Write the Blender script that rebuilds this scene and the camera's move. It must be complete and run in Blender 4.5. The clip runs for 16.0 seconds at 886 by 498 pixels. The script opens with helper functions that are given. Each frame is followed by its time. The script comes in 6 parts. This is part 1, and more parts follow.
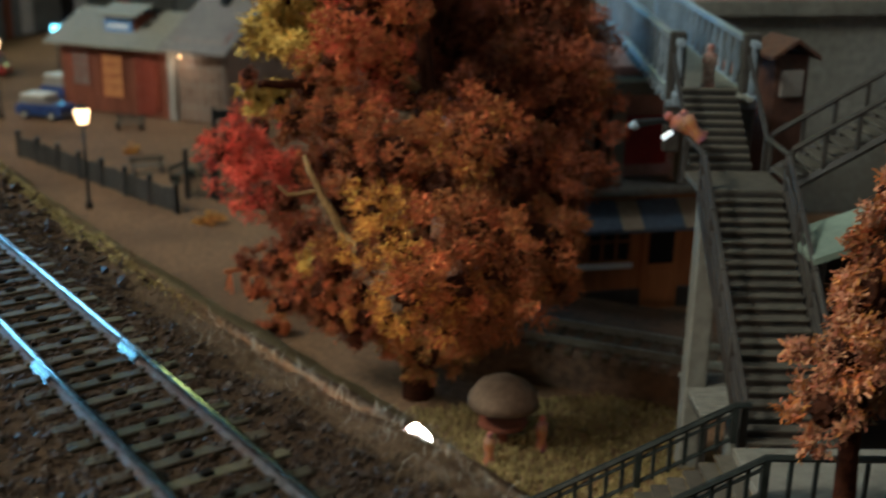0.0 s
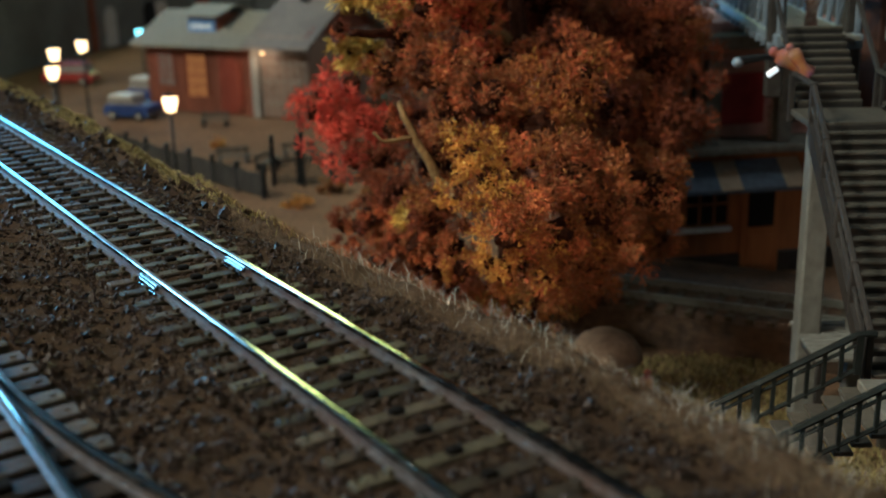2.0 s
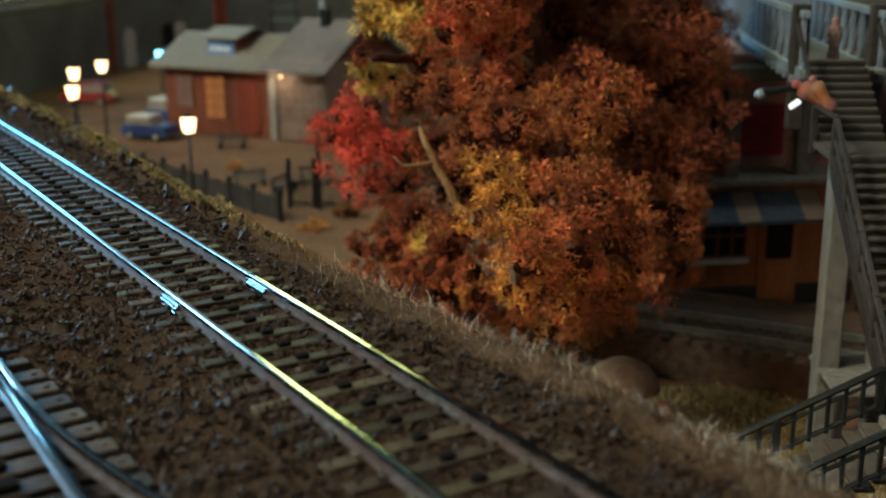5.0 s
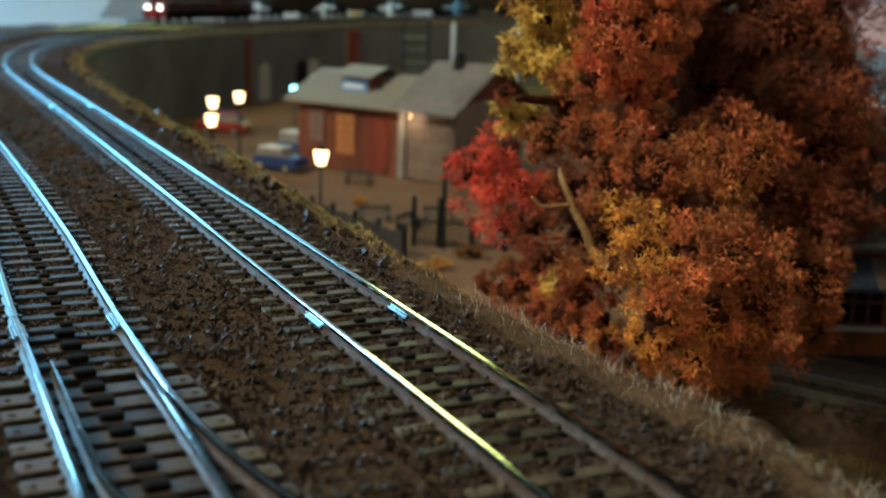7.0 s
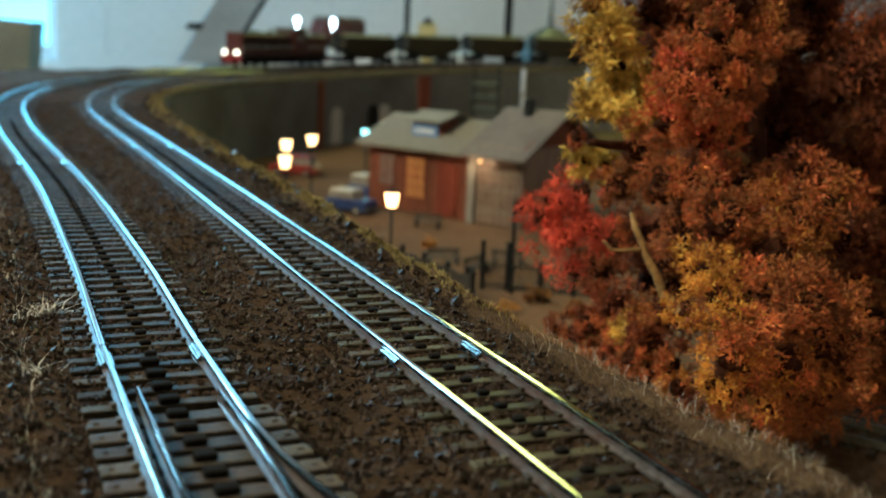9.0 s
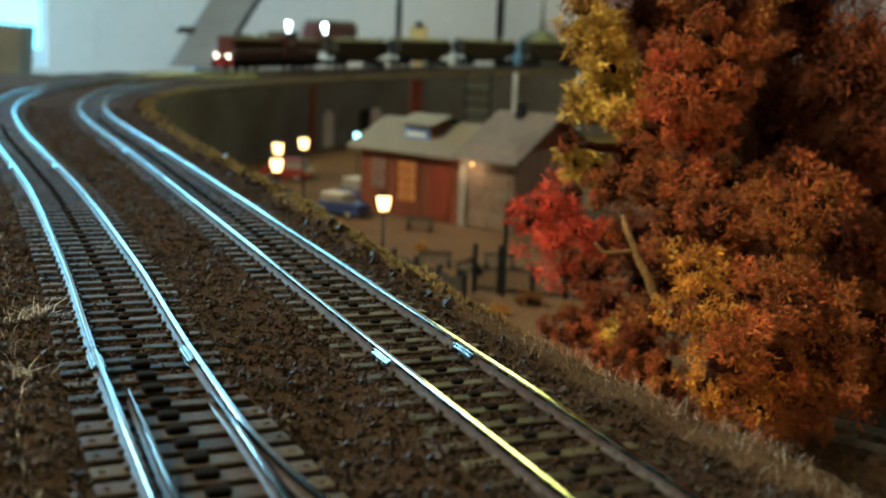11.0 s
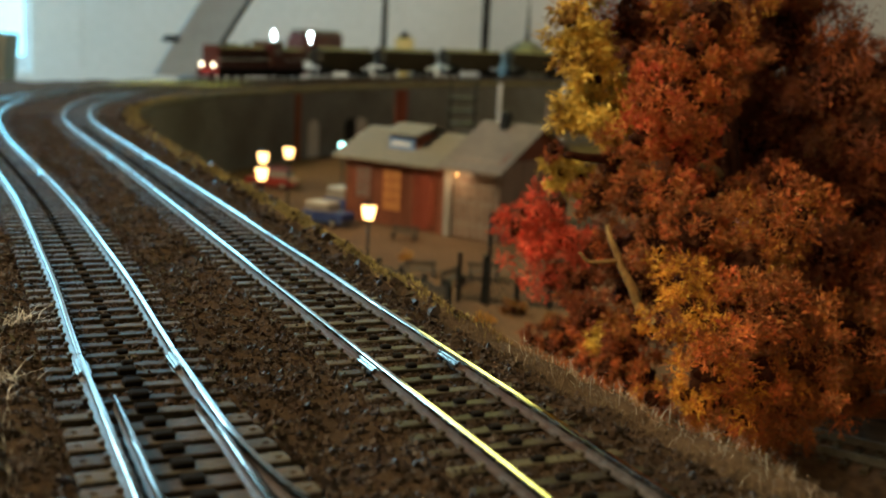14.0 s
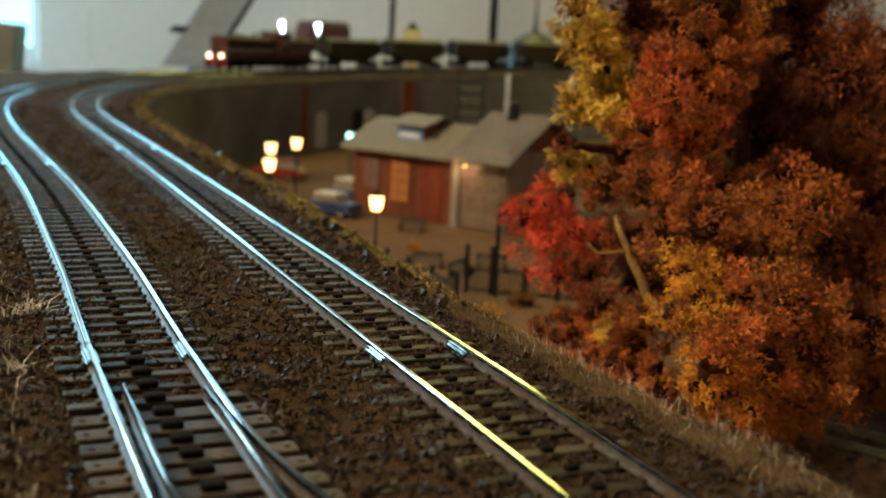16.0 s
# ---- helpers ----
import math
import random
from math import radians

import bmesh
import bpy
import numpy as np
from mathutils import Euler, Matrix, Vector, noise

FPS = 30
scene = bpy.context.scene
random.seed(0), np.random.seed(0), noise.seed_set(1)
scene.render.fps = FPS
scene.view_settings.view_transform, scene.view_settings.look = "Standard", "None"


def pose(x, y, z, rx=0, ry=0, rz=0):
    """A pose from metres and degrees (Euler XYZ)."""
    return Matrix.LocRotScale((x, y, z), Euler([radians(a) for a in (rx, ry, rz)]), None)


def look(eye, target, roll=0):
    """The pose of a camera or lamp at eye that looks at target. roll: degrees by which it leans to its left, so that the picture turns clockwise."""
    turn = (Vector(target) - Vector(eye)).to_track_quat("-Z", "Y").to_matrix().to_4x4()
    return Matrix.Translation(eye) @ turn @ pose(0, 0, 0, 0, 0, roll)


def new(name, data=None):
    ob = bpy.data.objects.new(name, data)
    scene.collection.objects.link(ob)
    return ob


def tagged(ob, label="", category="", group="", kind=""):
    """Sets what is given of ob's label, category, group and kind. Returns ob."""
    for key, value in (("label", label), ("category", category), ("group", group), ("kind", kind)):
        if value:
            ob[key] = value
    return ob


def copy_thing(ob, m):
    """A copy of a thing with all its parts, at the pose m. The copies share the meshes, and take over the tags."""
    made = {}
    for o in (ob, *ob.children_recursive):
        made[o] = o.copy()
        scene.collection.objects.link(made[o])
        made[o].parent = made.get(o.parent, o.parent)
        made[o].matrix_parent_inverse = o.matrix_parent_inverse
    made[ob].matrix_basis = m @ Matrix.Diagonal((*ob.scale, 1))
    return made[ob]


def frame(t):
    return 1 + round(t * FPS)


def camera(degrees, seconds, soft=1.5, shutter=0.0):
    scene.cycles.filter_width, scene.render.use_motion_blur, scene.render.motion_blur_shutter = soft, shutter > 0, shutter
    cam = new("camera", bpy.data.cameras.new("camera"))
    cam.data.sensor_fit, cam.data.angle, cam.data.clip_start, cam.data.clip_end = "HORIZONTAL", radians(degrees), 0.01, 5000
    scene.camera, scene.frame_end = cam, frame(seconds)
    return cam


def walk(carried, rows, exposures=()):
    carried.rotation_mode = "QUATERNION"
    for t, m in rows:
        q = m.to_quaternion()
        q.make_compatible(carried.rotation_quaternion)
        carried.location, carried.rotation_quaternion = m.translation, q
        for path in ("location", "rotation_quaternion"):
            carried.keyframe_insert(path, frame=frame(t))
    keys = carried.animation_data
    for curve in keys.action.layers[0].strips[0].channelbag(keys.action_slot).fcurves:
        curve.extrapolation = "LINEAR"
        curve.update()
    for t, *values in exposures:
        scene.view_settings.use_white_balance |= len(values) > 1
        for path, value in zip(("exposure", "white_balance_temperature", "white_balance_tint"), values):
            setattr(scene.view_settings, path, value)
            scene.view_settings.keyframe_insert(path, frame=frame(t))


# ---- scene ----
cam = camera(43.1, 16.0, soft=1.8, shutter=0.5)
PATH = [
    (0, 0.01732, 0.00012, 0.08862, 71.993, -0.998, -12.556),
    (0.5, 0.00746, -0.00517, 0.08086, 72.490, -0.236, -10.115),
    (1, 0.00184, -0.00175, 0.07679, 72.866, 0.260, -8.960),
    (1.5, 0.00596, -0.00083, 0.06708, 73.055, 0.876, -8.815),
    (2, 0.01089, 0.00235, 0.06500, 72.961, 1.359, -9.199),
    (2.5, 0.01209, 0.00402, 0.06475, 73.123, 1.439, -9.023),
    (3, 0.01189, 0.00350, 0.06511, 73.411, 1.881, -8.798),
    (5.5, 0.00585, 0.00362, 0.06428, 75.011, -0.376, -7.437),
    (6, 0.00217, 0.00448, 0.06261, 76.248, -1.690, -4.299),
    (6.5, 0.00248, 0.00692, 0.06153, 76.279, -1.041, -1.957),
    (7, 0.00200, 0.00490, 0.06141, 76.686, -2.056, -1.927),
    (7.5, 0.00086, 0.00278, 0.06140, 78.025, -2.323, -0.404),
    (8, 0.00079, 0.00242, 0.06110, 78.158, -2.368, 0.775),
    (8.5, 0.00024, 0.00107, 0.06101, 78.197, -2.220, 1.149),
    (9, 0.00004, 0.00109, 0.06073, 78.881, -2.426, 1.561),
    (11.5, 0.00033, 0.00045, 0.06046, 79.211, -2.447, 0.941),
    (12, 0.00016, -0.00073, 0.06081, 80.187, -2.561, 0.656),
    (12.5, 0.00008, -0.00037, 0.06080, 80.605, -2.512, 0.373),
    (13, 0.00022, -0.00044, 0.06054, 80.466, -2.641, 0.265),
    (13.5, -0.00000, -0.00064, 0.06042, 79.897, -2.790, 0.244),
    (14, -0.00009, -0.00051, 0.06025, 79.642, -2.791, 0.398),
    (14.5, -0.00012, -0.00021, 0.05997, 79.480, -2.713, 0.515),
    (15, -0.00016, -0.00073, 0.06010, 79.371, -2.978, 0.702),
    (15.5, -0.00035, -0.00023, 0.05992, 79.329, -2.985, 0.776),
    (16, -0.00035, -0.00013, 0.05987, 79.191, -2.853, 0.788),
]
EXPOSE = [(0.0, 0.57, 4250, 0), (3.0, 0.65, 4300, 0), (5.5, 0.72, 4500, -1), (7.5, 0.80, 4600, -2), (9.0, 0.79, 4800, -3), (12.0, 0.70, 5350, -2), (16.0, 0.67, 6000, 5)]
walk(cam, [(t, pose(*p)) for t, *p in PATH], EXPOSE)

# ---- lens, world, light ----
cam.data.dof.use_dof = True
cam.data.dof.focus_distance = 0.245
cam.data.dof.aperture_fstop = 23.0

world = bpy.data.worlds.new("room_dusk")
scene.world = world
world.use_nodes = True
world.node_tree.nodes["Background"].inputs[0].default_value = (0.55, 0.7, 0.9, 1)
world.node_tree.nodes["Background"].inputs[1].default_value = 0.02


def area(name, m, sx, sy, watts, col):
    d = bpy.data.lights.new(name, "AREA")
    d.shape, d.size, d.size_y, d.energy, d.color = "RECTANGLE", sx, sy, watts, col
    o = new(name, d)
    o.matrix_world = m
    return o


def bulb(name, at, watts, col, r=0.003):
    d = bpy.data.lights.new(name, "POINT")
    d.energy, d.color, d.shadow_soft_size = watts, col, r
    o = new(name, d)
    o.matrix_world = pose(*at)
    return o


# daylight in the windows of the back wall, a warm ceiling lamp and a wall lamp;
# the west light and the second ceiling lamp are added fills
area("window_light", look((-1.45, 2.50, 0.38), (-0.3, 0.6, 0.0)), 0.9, 0.8, 5.0, (0.42, 0.80, 1.0))
area("window_light", look((-0.63, 2.52, 0.56), (-0.2, 0.6, 0.0)), 0.38, 0.5, 1.2, (0.38, 0.76, 1.0))
# unseen west source, added to spread a cool gradient over the back wall
area("window_light", look((-2.12, 2.20, 0.45), (-0.6, 2.60, 0.2)), 0.5, 1.1, 20.0, (0.50, 0.86, 1.0))
area("ceiling_and_fill_light", look((-1.15, -0.02, 1.25), (0.1, 0.4, 0.0)), 0.45, 0.45, 40.0, (1.0, 0.74, 0.43))
# warm fill added for the shop and stairs, without a known lamp
area("ceiling_and_fill_light", look((1.05, 0.10, 1.25), (0.2, 0.5, 0.0)), 0.35, 0.35, 2.6, (1.0, 0.76, 0.48))
area("wall_lamp_light", look((0.12, 2.42, 0.78), (0.0, 0.2, 0.0)), 0.32, 0.38, 2.2, (1.0, 0.92, 0.18))


# ---- mesh helpers ----
class MB:
    """Vertices and faces gathered for one mesh."""

    def __init__(self):
        self.v, self.f, self.mi = [], [], []

    def add(self, verts, faces, mi=0):
        n = len(self.v)
        self.v.extend(tuple(p) for p in verts)
        self.f.extend(tuple(i + n for i in q) for q in faces)
        self.mi.extend([mi] * len(faces))
        return self

    def box(self, x0, y0, z0, x1, y1, z1, c=None, mi=0, m=None):
        """A box with chamfered edges."""
        e = min(x1 - x0, y1 - y0, z1 - z0)
        c = e * 0.12 if c is None else min(c, e * 0.45)
        lo, hi = (x0, y0, z0), (x1, y1, z1)
        idx, vs = {}, []
        for sx in (0, 1):
            for sy in (0, 1):
                for sz in (0, 1):
                    s = (sx, sy, sz)
                    for ax in range(3):
                        p = [(hi if s[k] else lo)[k] + (0 if k == ax else (-c if s[k] else c)) for k in range(3)]
                        idx[(s, ax)] = len(vs)
                        vs.append(p)
        fs = []
        for ax in range(3):
            a, b = [k for k in range(3) if k != ax]
            for sd in (0, 1):
                q = []
                for ua, ub in ((0, 0), (1, 0), (1, 1), (0, 1)):
                    s = [0, 0, 0]
                    s[ax], s[a], s[b] = sd, ua, ub
                    q.append(idx[(tuple(s), ax)])
                flip = (sd == 0) != (ax == 1)
                fs.append(q[::-1] if flip else q)
        for ax in range(3):
            a, b = [k for k in range(3) if k != ax]
            for ua in (0, 1):
                for ub in (0, 1):
                    s0, s1 = [0, 0, 0], [0, 0, 0]
                    s0[a] = s1[a] = ua
                    s0[b] = s1[b] = ub
                    s1[ax] = 1
                    s0, s1 = tuple(s0), tuple(s1)
                    fs.append([idx[(s0, a)], idx[(s1, a)], idx[(s1, b)], idx[(s0, b)]])
        for s in {k[0] for k in idx}:
            fs.append([idx[(s, 0)], idx[(s, 1)], idx[(s, 2)]])
        if m is not None:
            vs = [m @ Vector(p) for p in vs]
        return self.add(vs, fs, mi)

    def lathe(self, prof, n=16, at=(0, 0, 0), mi=0, m=None):
        """A turned form from (radius, height) pairs."""
        vs, fs = [], []
        for r, z in prof:
            for k in range(n):
                a = 2 * math.pi * k / n
                vs.append((at[0] + r * math.cos(a), at[1] + r * math.sin(a), at[2] + z))
        for i in range(len(prof) - 1):
            for k in range(n):
                fs.append((i * n + k, i * n + (k + 1) % n, (i + 1) * n + (k + 1) % n, (i + 1) * n + k))
        fs.append(tuple(range(n))[::-1])
        fs.append(tuple(range((len(prof) - 1) * n, len(prof) * n)))
        if m is not None:
            vs = [m @ Vector(p) for p in vs]
        return self.add(vs, fs, mi)

    def tube(self, pts, r, n=6, mi=0):
        """A round bar along points; r is one radius or one for each point."""
        pts = [Vector(p) for p in pts]
        rs = r if isinstance(r, (list, tuple)) else [r] * len(pts)
        vs, fs = [], []
        for i, p in enumerate(pts):
            d = (pts[min(i + 1, len(pts) - 1)] - pts[max(i - 1, 0)]).normalized()
            a = d.cross(Vector((0, 0, 1)) if abs(d.z) < 0.9 else Vector((1, 0, 0))).normalized()
            b = d.cross(a)
            for k in range(n):
                t = 2 * math.pi * k / n
                vs.append(p + (a * math.cos(t) + b * math.sin(t)) * rs[i])
        for i in range(len(pts) - 1):
            for k in range(n):
                fs.append((i * n + k, i * n + (k + 1) % n, (i + 1) * n + (k + 1) % n, (i + 1) * n + k))
        fs.append(tuple(range(n))[::-1])
        fs.append(tuple(range((len(pts) - 1) * n, len(pts) * n)))
        return self.add(vs, fs, mi)

    def prism(self, poly, y0, y1, mi=0, m=None):
        """A polygon in x and z, drawn out along y."""
        n = len(poly)
        vs = [(x, y0, z) for x, z in poly] + [(x, y1, z) for x, z in poly]
        fs = [tuple(range(n)), tuple(range(n, 2 * n))[::-1]]
        fs += [(k, k + n, (k + 1) % n + n, (k + 1) % n) for k in range(n)]
        if m is not None:
            vs = [m @ Vector(p) for p in vs]
        return self.add(vs, fs, mi)

    def mesh(self, name, mats, smooth=False):
        me = bpy.data.meshes.new(name)
        me.from_pydata(self.v, [], self.f)
        for mt in (mats if isinstance(mats, (list, tuple)) else [mats]):
            me.materials.append(mt)
        if any(self.mi):
            me.polygons.foreach_set("material_index", self.mi)
        bm = bmesh.new()
        bm.from_mesh(me)
        bmesh.ops.recalc_face_normals(bm, faces=bm.faces)
        bm.to_mesh(me)
        bm.free()
        if smooth:
            me.polygons.foreach_set("use_smooth", [True] * len(me.polygons))
        me.update()
        return me


def thing(name, m, label, category, group="", kind=""):
    o = new(name)
    o.empty_display_size = 0.01
    o.matrix_world = m
    return tagged(o, label, category, group, kind)


def part(name, mb, mats, parent, label="", smooth=False, m=None):
    o = new(name, mb.mesh(name, mats, smooth) if isinstance(mb, MB) else mb)
    o.parent = parent
    if m is not None:
        o.matrix_basis = m
    return tagged(o, label)


def solid(name, mb, mats, label, category, kind="", smooth=False, m=None, group=""):
    """A top-level thing of one mesh."""
    o = new(name, mb.mesh(name, mats, smooth) if isinstance(mb, MB) else mb)
    if m is not None:
        o.matrix_world = m
    return tagged(o, label, category, group, kind)


def raw_mesh(name, verts, faces, mat, smooth=False):
    """A mesh straight from arrays of vertices and triangles or quads."""
    me = bpy.data.meshes.new(name)
    me.from_pydata(verts.tolist() if hasattr(verts, "tolist") else verts, [], faces.tolist() if hasattr(faces, "tolist") else faces)
    me.materials.append(mat)
    if smooth:
        me.polygons.foreach_set("use_smooth", [True] * len(me.polygons))
    me.update()
    return me


# ---- materials ----
def mat(name, a, b=None, rough=0.6, metal=0.0, scale=400.0, big=30.0, bump=0.3, island=0.0, rand=0.0, dirt=None, spec=0.25, coat=0.0, stretch=(1, 1, 1), trans=0.0, rvar=0.12):
    """A surface with grain at two scales: a and b are its two colours, scale and big the frequencies, dirt a third colour in patches."""
    m = bpy.data.materials.new(name)
    m.use_nodes = True
    nt = m.node_tree
    N, L = nt.nodes, nt.links
    p = N["Principled BSDF"]
    b = b or tuple(c * 0.7 for c in a)
    co = N.new("ShaderNodeTexCoord")
    mp = N.new("ShaderNodeMapping")
    mp.inputs["Scale"].default_value = stretch
    L.new(co.outputs["Object"], mp.inputs[0])
    n1, n2 = N.new("ShaderNodeTexNoise"), N.new("ShaderNodeTexNoise")
    for n, s, det in ((n1, scale, 5), (n2, big, 4)):
        n.inputs["Scale"].default_value, n.inputs["Detail"].default_value = s, det
        L.new(mp.outputs[0], n.inputs["Vector"])
    r1 = N.new("ShaderNodeValToRGB")
    r1.color_ramp.elements[0].position, r1.color_ramp.elements[1].position = 0.34, 0.66
    r1.color_ramp.elements[0].color, r1.color_ramp.elements[1].color = (*b, 1), (*a, 1)
    L.new(n1.outputs[0], r1.inputs[0])
    out = r1.outputs[0]
    r2 = N.new("ShaderNodeValToRGB")
    r2.color_ramp.elements[0].position, r2.color_ramp.elements[1].position = 0.42, 0.68
    L.new(n2.outputs[0], r2.inputs[0])
    mx = N.new("ShaderNodeMixRGB")
    mx.blend_type = "MIX"
    mx.inputs[2].default_value = (*(dirt or tuple(c * 0.6 for c in b)), 1)
    fac = N.new("ShaderNodeMath")
    fac.operation = "MULTIPLY"
    fac.inputs[1].default_value = 0.6
    L.new(r2.outputs[0], fac.inputs[0])
    L.new(fac.outputs[0], mx.inputs[0])
    L.new(out, mx.inputs[1])
    out = mx.outputs[0]
    if island or rand:
        src = N.new("ShaderNodeNewGeometry").outputs["Random Per Island"] if island else N.new("ShaderNodeObjectInfo").outputs["Random"]
        k = island or rand
        hs = N.new("ShaderNodeHueSaturation")
        mr = N.new("ShaderNodeMapRange")
        mr.inputs["To Min"].default_value, mr.inputs["To Max"].default_value = 1 - k, 1 + k
        L.new(src, mr.inputs[0])
        L.new(mr.outputs[0], hs.inputs["Value"])
        mh = N.new("ShaderNodeMapRange")
        mh.inputs["To Min"].default_value, mh.inputs["To Max"].default_value = 0.5 - 0.03 * k, 0.5 + 0.03 * k
        ml = N.new("ShaderNodeMath")
        ml.operation = "FRACT"
        m7 = N.new("ShaderNodeMath")
        m7.operation = "MULTIPLY"
        m7.inputs[1].default_value = 7.31
        L.new(src, m7.inputs[0])
        L.new(m7.outputs[0], ml.inputs[0])
        L.new(ml.outputs[0], mh.inputs[0])
        L.new(mh.outputs[0], hs.inputs["Hue"])
        L.new(out, hs.inputs["Color"])
        out = hs.outputs[0]
    L.new(out, p.inputs["Base Color"])
    p.inputs["Metallic"].default_value = metal
    p.inputs["Specular IOR Level"].default_value = spec
    p.inputs["Coat Weight"].default_value = coat
    rr = N.new("ShaderNodeMapRange")
    rr.inputs["To Min"].default_value, rr.inputs["To Max"].default_value = max(0.03, rough - rvar), min(1, rough + rvar)
    L.new(n1.outputs[0], rr.inputs[0])
    L.new(rr.outputs[0], p.inputs["Roughness"])
    if trans:
        p.inputs["Transmission Weight"].default_value = trans
    if bump:
        bp = N.new("ShaderNodeBump")
        bp.inputs["Strength"].default_value, bp.inputs["Distance"].default_value = bump, 0.4 / scale
        L.new(n1.outputs[0], bp.inputs["Height"])
        L.new(bp.outputs[0], p.inputs["Normal"])
    return m


def glow(name, col, strength):
    m = bpy.data.materials.new(name)
    m.use_nodes = True
    p = m.node_tree.nodes["Principled BSDF"]
    p.inputs["Base Color"].default_value = (*col, 1)
    p.inputs["Emission Color"].default_value = (*col, 1)
    p.inputs["Emission Strength"].default_value = strength
    return m


RAIL_HEAD = mat("polished_nickel_rail", (0.50, 0.48, 0.46), (0.38, 0.355, 0.33), 0.085, 1.0, 900, 60, 0.04, rvar=0.05)
RAIL_WEB = mat("weathered_rail_side", (0.20, 0.175, 0.16), (0.115, 0.09, 0.075), 0.36, 0.6, 700, 60, 0.2, dirt=(0.13, 0.055, 0.025))
SLEEPER = mat("brown_plastic_sleeper", (0.084, 0.066, 0.038), (0.054, 0.041, 0.024), 0.5, 0, 900, 160, 0.5, rand=0.45, dirt=(0.030, 0.021, 0.013), spec=0.09)
STUD = mat("dark_contact_stud", (0.016, 0.013, 0.010), (0.010, 0.008, 0.006), 0.8, 0.0, 900, 120, 0.2, spec=0.04)
BALLAST = mat("brown_ballast_stone", (0.058, 0.036, 0.019), (0.032, 0.020, 0.012), 0.45, 0, 1500, 25, 0.6, island=0.28, dirt=(0.034, 0.022, 0.014), spec=0.13)
BALLAST_BED = mat("ballast_bed", (0.062, 0.039, 0.021), (0.030, 0.019, 0.011), 0.85, 0, 1100, 30, 1.0, dirt=(0.050, 0.029, 0.015), spec=0.03)
BANK = mat("dry_earth_bank", (0.105, 0.066, 0.036), (0.062, 0.039, 0.022), 0.9, 0, 700, 40, 0.8, dirt=(0.055, 0.036, 0.018), spec=0.03)
FELT = mat("tan_grass_felt", (0.21, 0.140, 0.075), (0.12, 0.080, 0.042), 0.9, 0, 800, 60, 0, island=0.45, spec=0.03)
MOSS = mat("yellow_olive_moss", (0.21, 0.165, 0.070), (0.12, 0.092, 0.040), 0.95, 0, 900, 60, 1.0, dirt=(0.10, 0.07, 0.03), spec=0.05)
DRY_GRASS = mat("dry_grass_fibre", (0.58, 0.53, 0.44), (0.42, 0.37, 0.29), 0.7, 0, 800, 40, 0, island=0.4, spec=0.1)
OLIVE_GRASS = mat("olive_grass_fibre", (0.36, 0.285, 0.100), (0.22, 0.165, 0.060), 0.9, 0, 800, 40, 0, island=0.5, spec=0.03)
EARTH = mat("sandy_village_ground", (0.19, 0.112, 0.056), (0.115, 0.068, 0.035), 0.9, 0, 350, 14, 0.5, dirt=(0.06, 0.036, 0.02), spec=0.04)

# ---- line of the railway ----
P0, H0, RAD, S_CURVE, H_END = (-0.0065, 0.2165), -24.2, 0.90, 0.545, 62.0


def centre(s):
    """Place and heading (degrees to the right of ahead) of the inner track at s metres from the rail joint."""
    h0 = radians(H0)
    if s <= S_CURVE:
        return P0[0] + math.sin(h0) * s, P0[1] + math.cos(h0) * s, H0
    x, y = P0[0] + math.sin(h0) * S_CURVE, P0[1] + math.cos(h0) * S_CURVE
    a = min((s - S_CURVE) / RAD, radians(H_END - H0))
    cx, cy = x + RAD * math.cos(h0), y - RAD * math.sin(h0)
    h = h0 + a
    x, y = cx - RAD * math.cos(h), cy + RAD * math.sin(h)
    rest = s - S_CURVE - a * RAD
    return x + math.sin(h) * rest, y + math.cos(h) * rest, math.degrees(h)


def smooth01(x):
    x = min(1, max(0, x))
    return x * x * (3 - 2 * x)


def climb(s):
    return 0.016 * smooth01((s - 1.15) / 1.1)


def outer_gap(s):
    return 0.0522 - 0.0015 * smooth01(s / 0.09) * (1 - smooth01((s - 0.14) / 0.2)) + 0.006 * smooth01((s - 0.2) / 0.25)


def sway(s):
    """A slight bend to the left where the curve begins."""
    return -0.0018 * math.exp(-((s - 0.49) / 0.11) ** 2)


def at(s, d=0.0, z=0.0):
    """A point d metres to the right of the inner track's centre."""
    x, y, h = centre(s)
    h = radians(h)
    d += sway(s)
    return Vector((x + math.cos(h) * d, y - math.sin(h) * d, z + climb(s)))


def along(s, d=0.0, z=0.0):
    x, y, h = centre(s)
    p = at(s, d, z)
    return pose(p.x, p.y, p.z, 0, 0, -h)


GAUGE = 0.00865
PROFILE = [(-0.0010, -0.0025), (0.0010, -0.0025), (0.0010, -0.0022), (0.00027, -0.0019), (0.00027, -0.0009), (0.00052, -0.00085), (0.00052, -0.00030), (0.00047, -0.00014), (0.00035, -0.000003), (0.00012, 0.0), (-0.00012, 0.0), (-0.00035, -0.000003), (-0.00047, -0.00014), (-0.00052, -0.00030), (-0.00052, -0.00085), (-0.00027, -0.0009), (-0.00027, -0.0019), (-0.0010, -0.0022)]


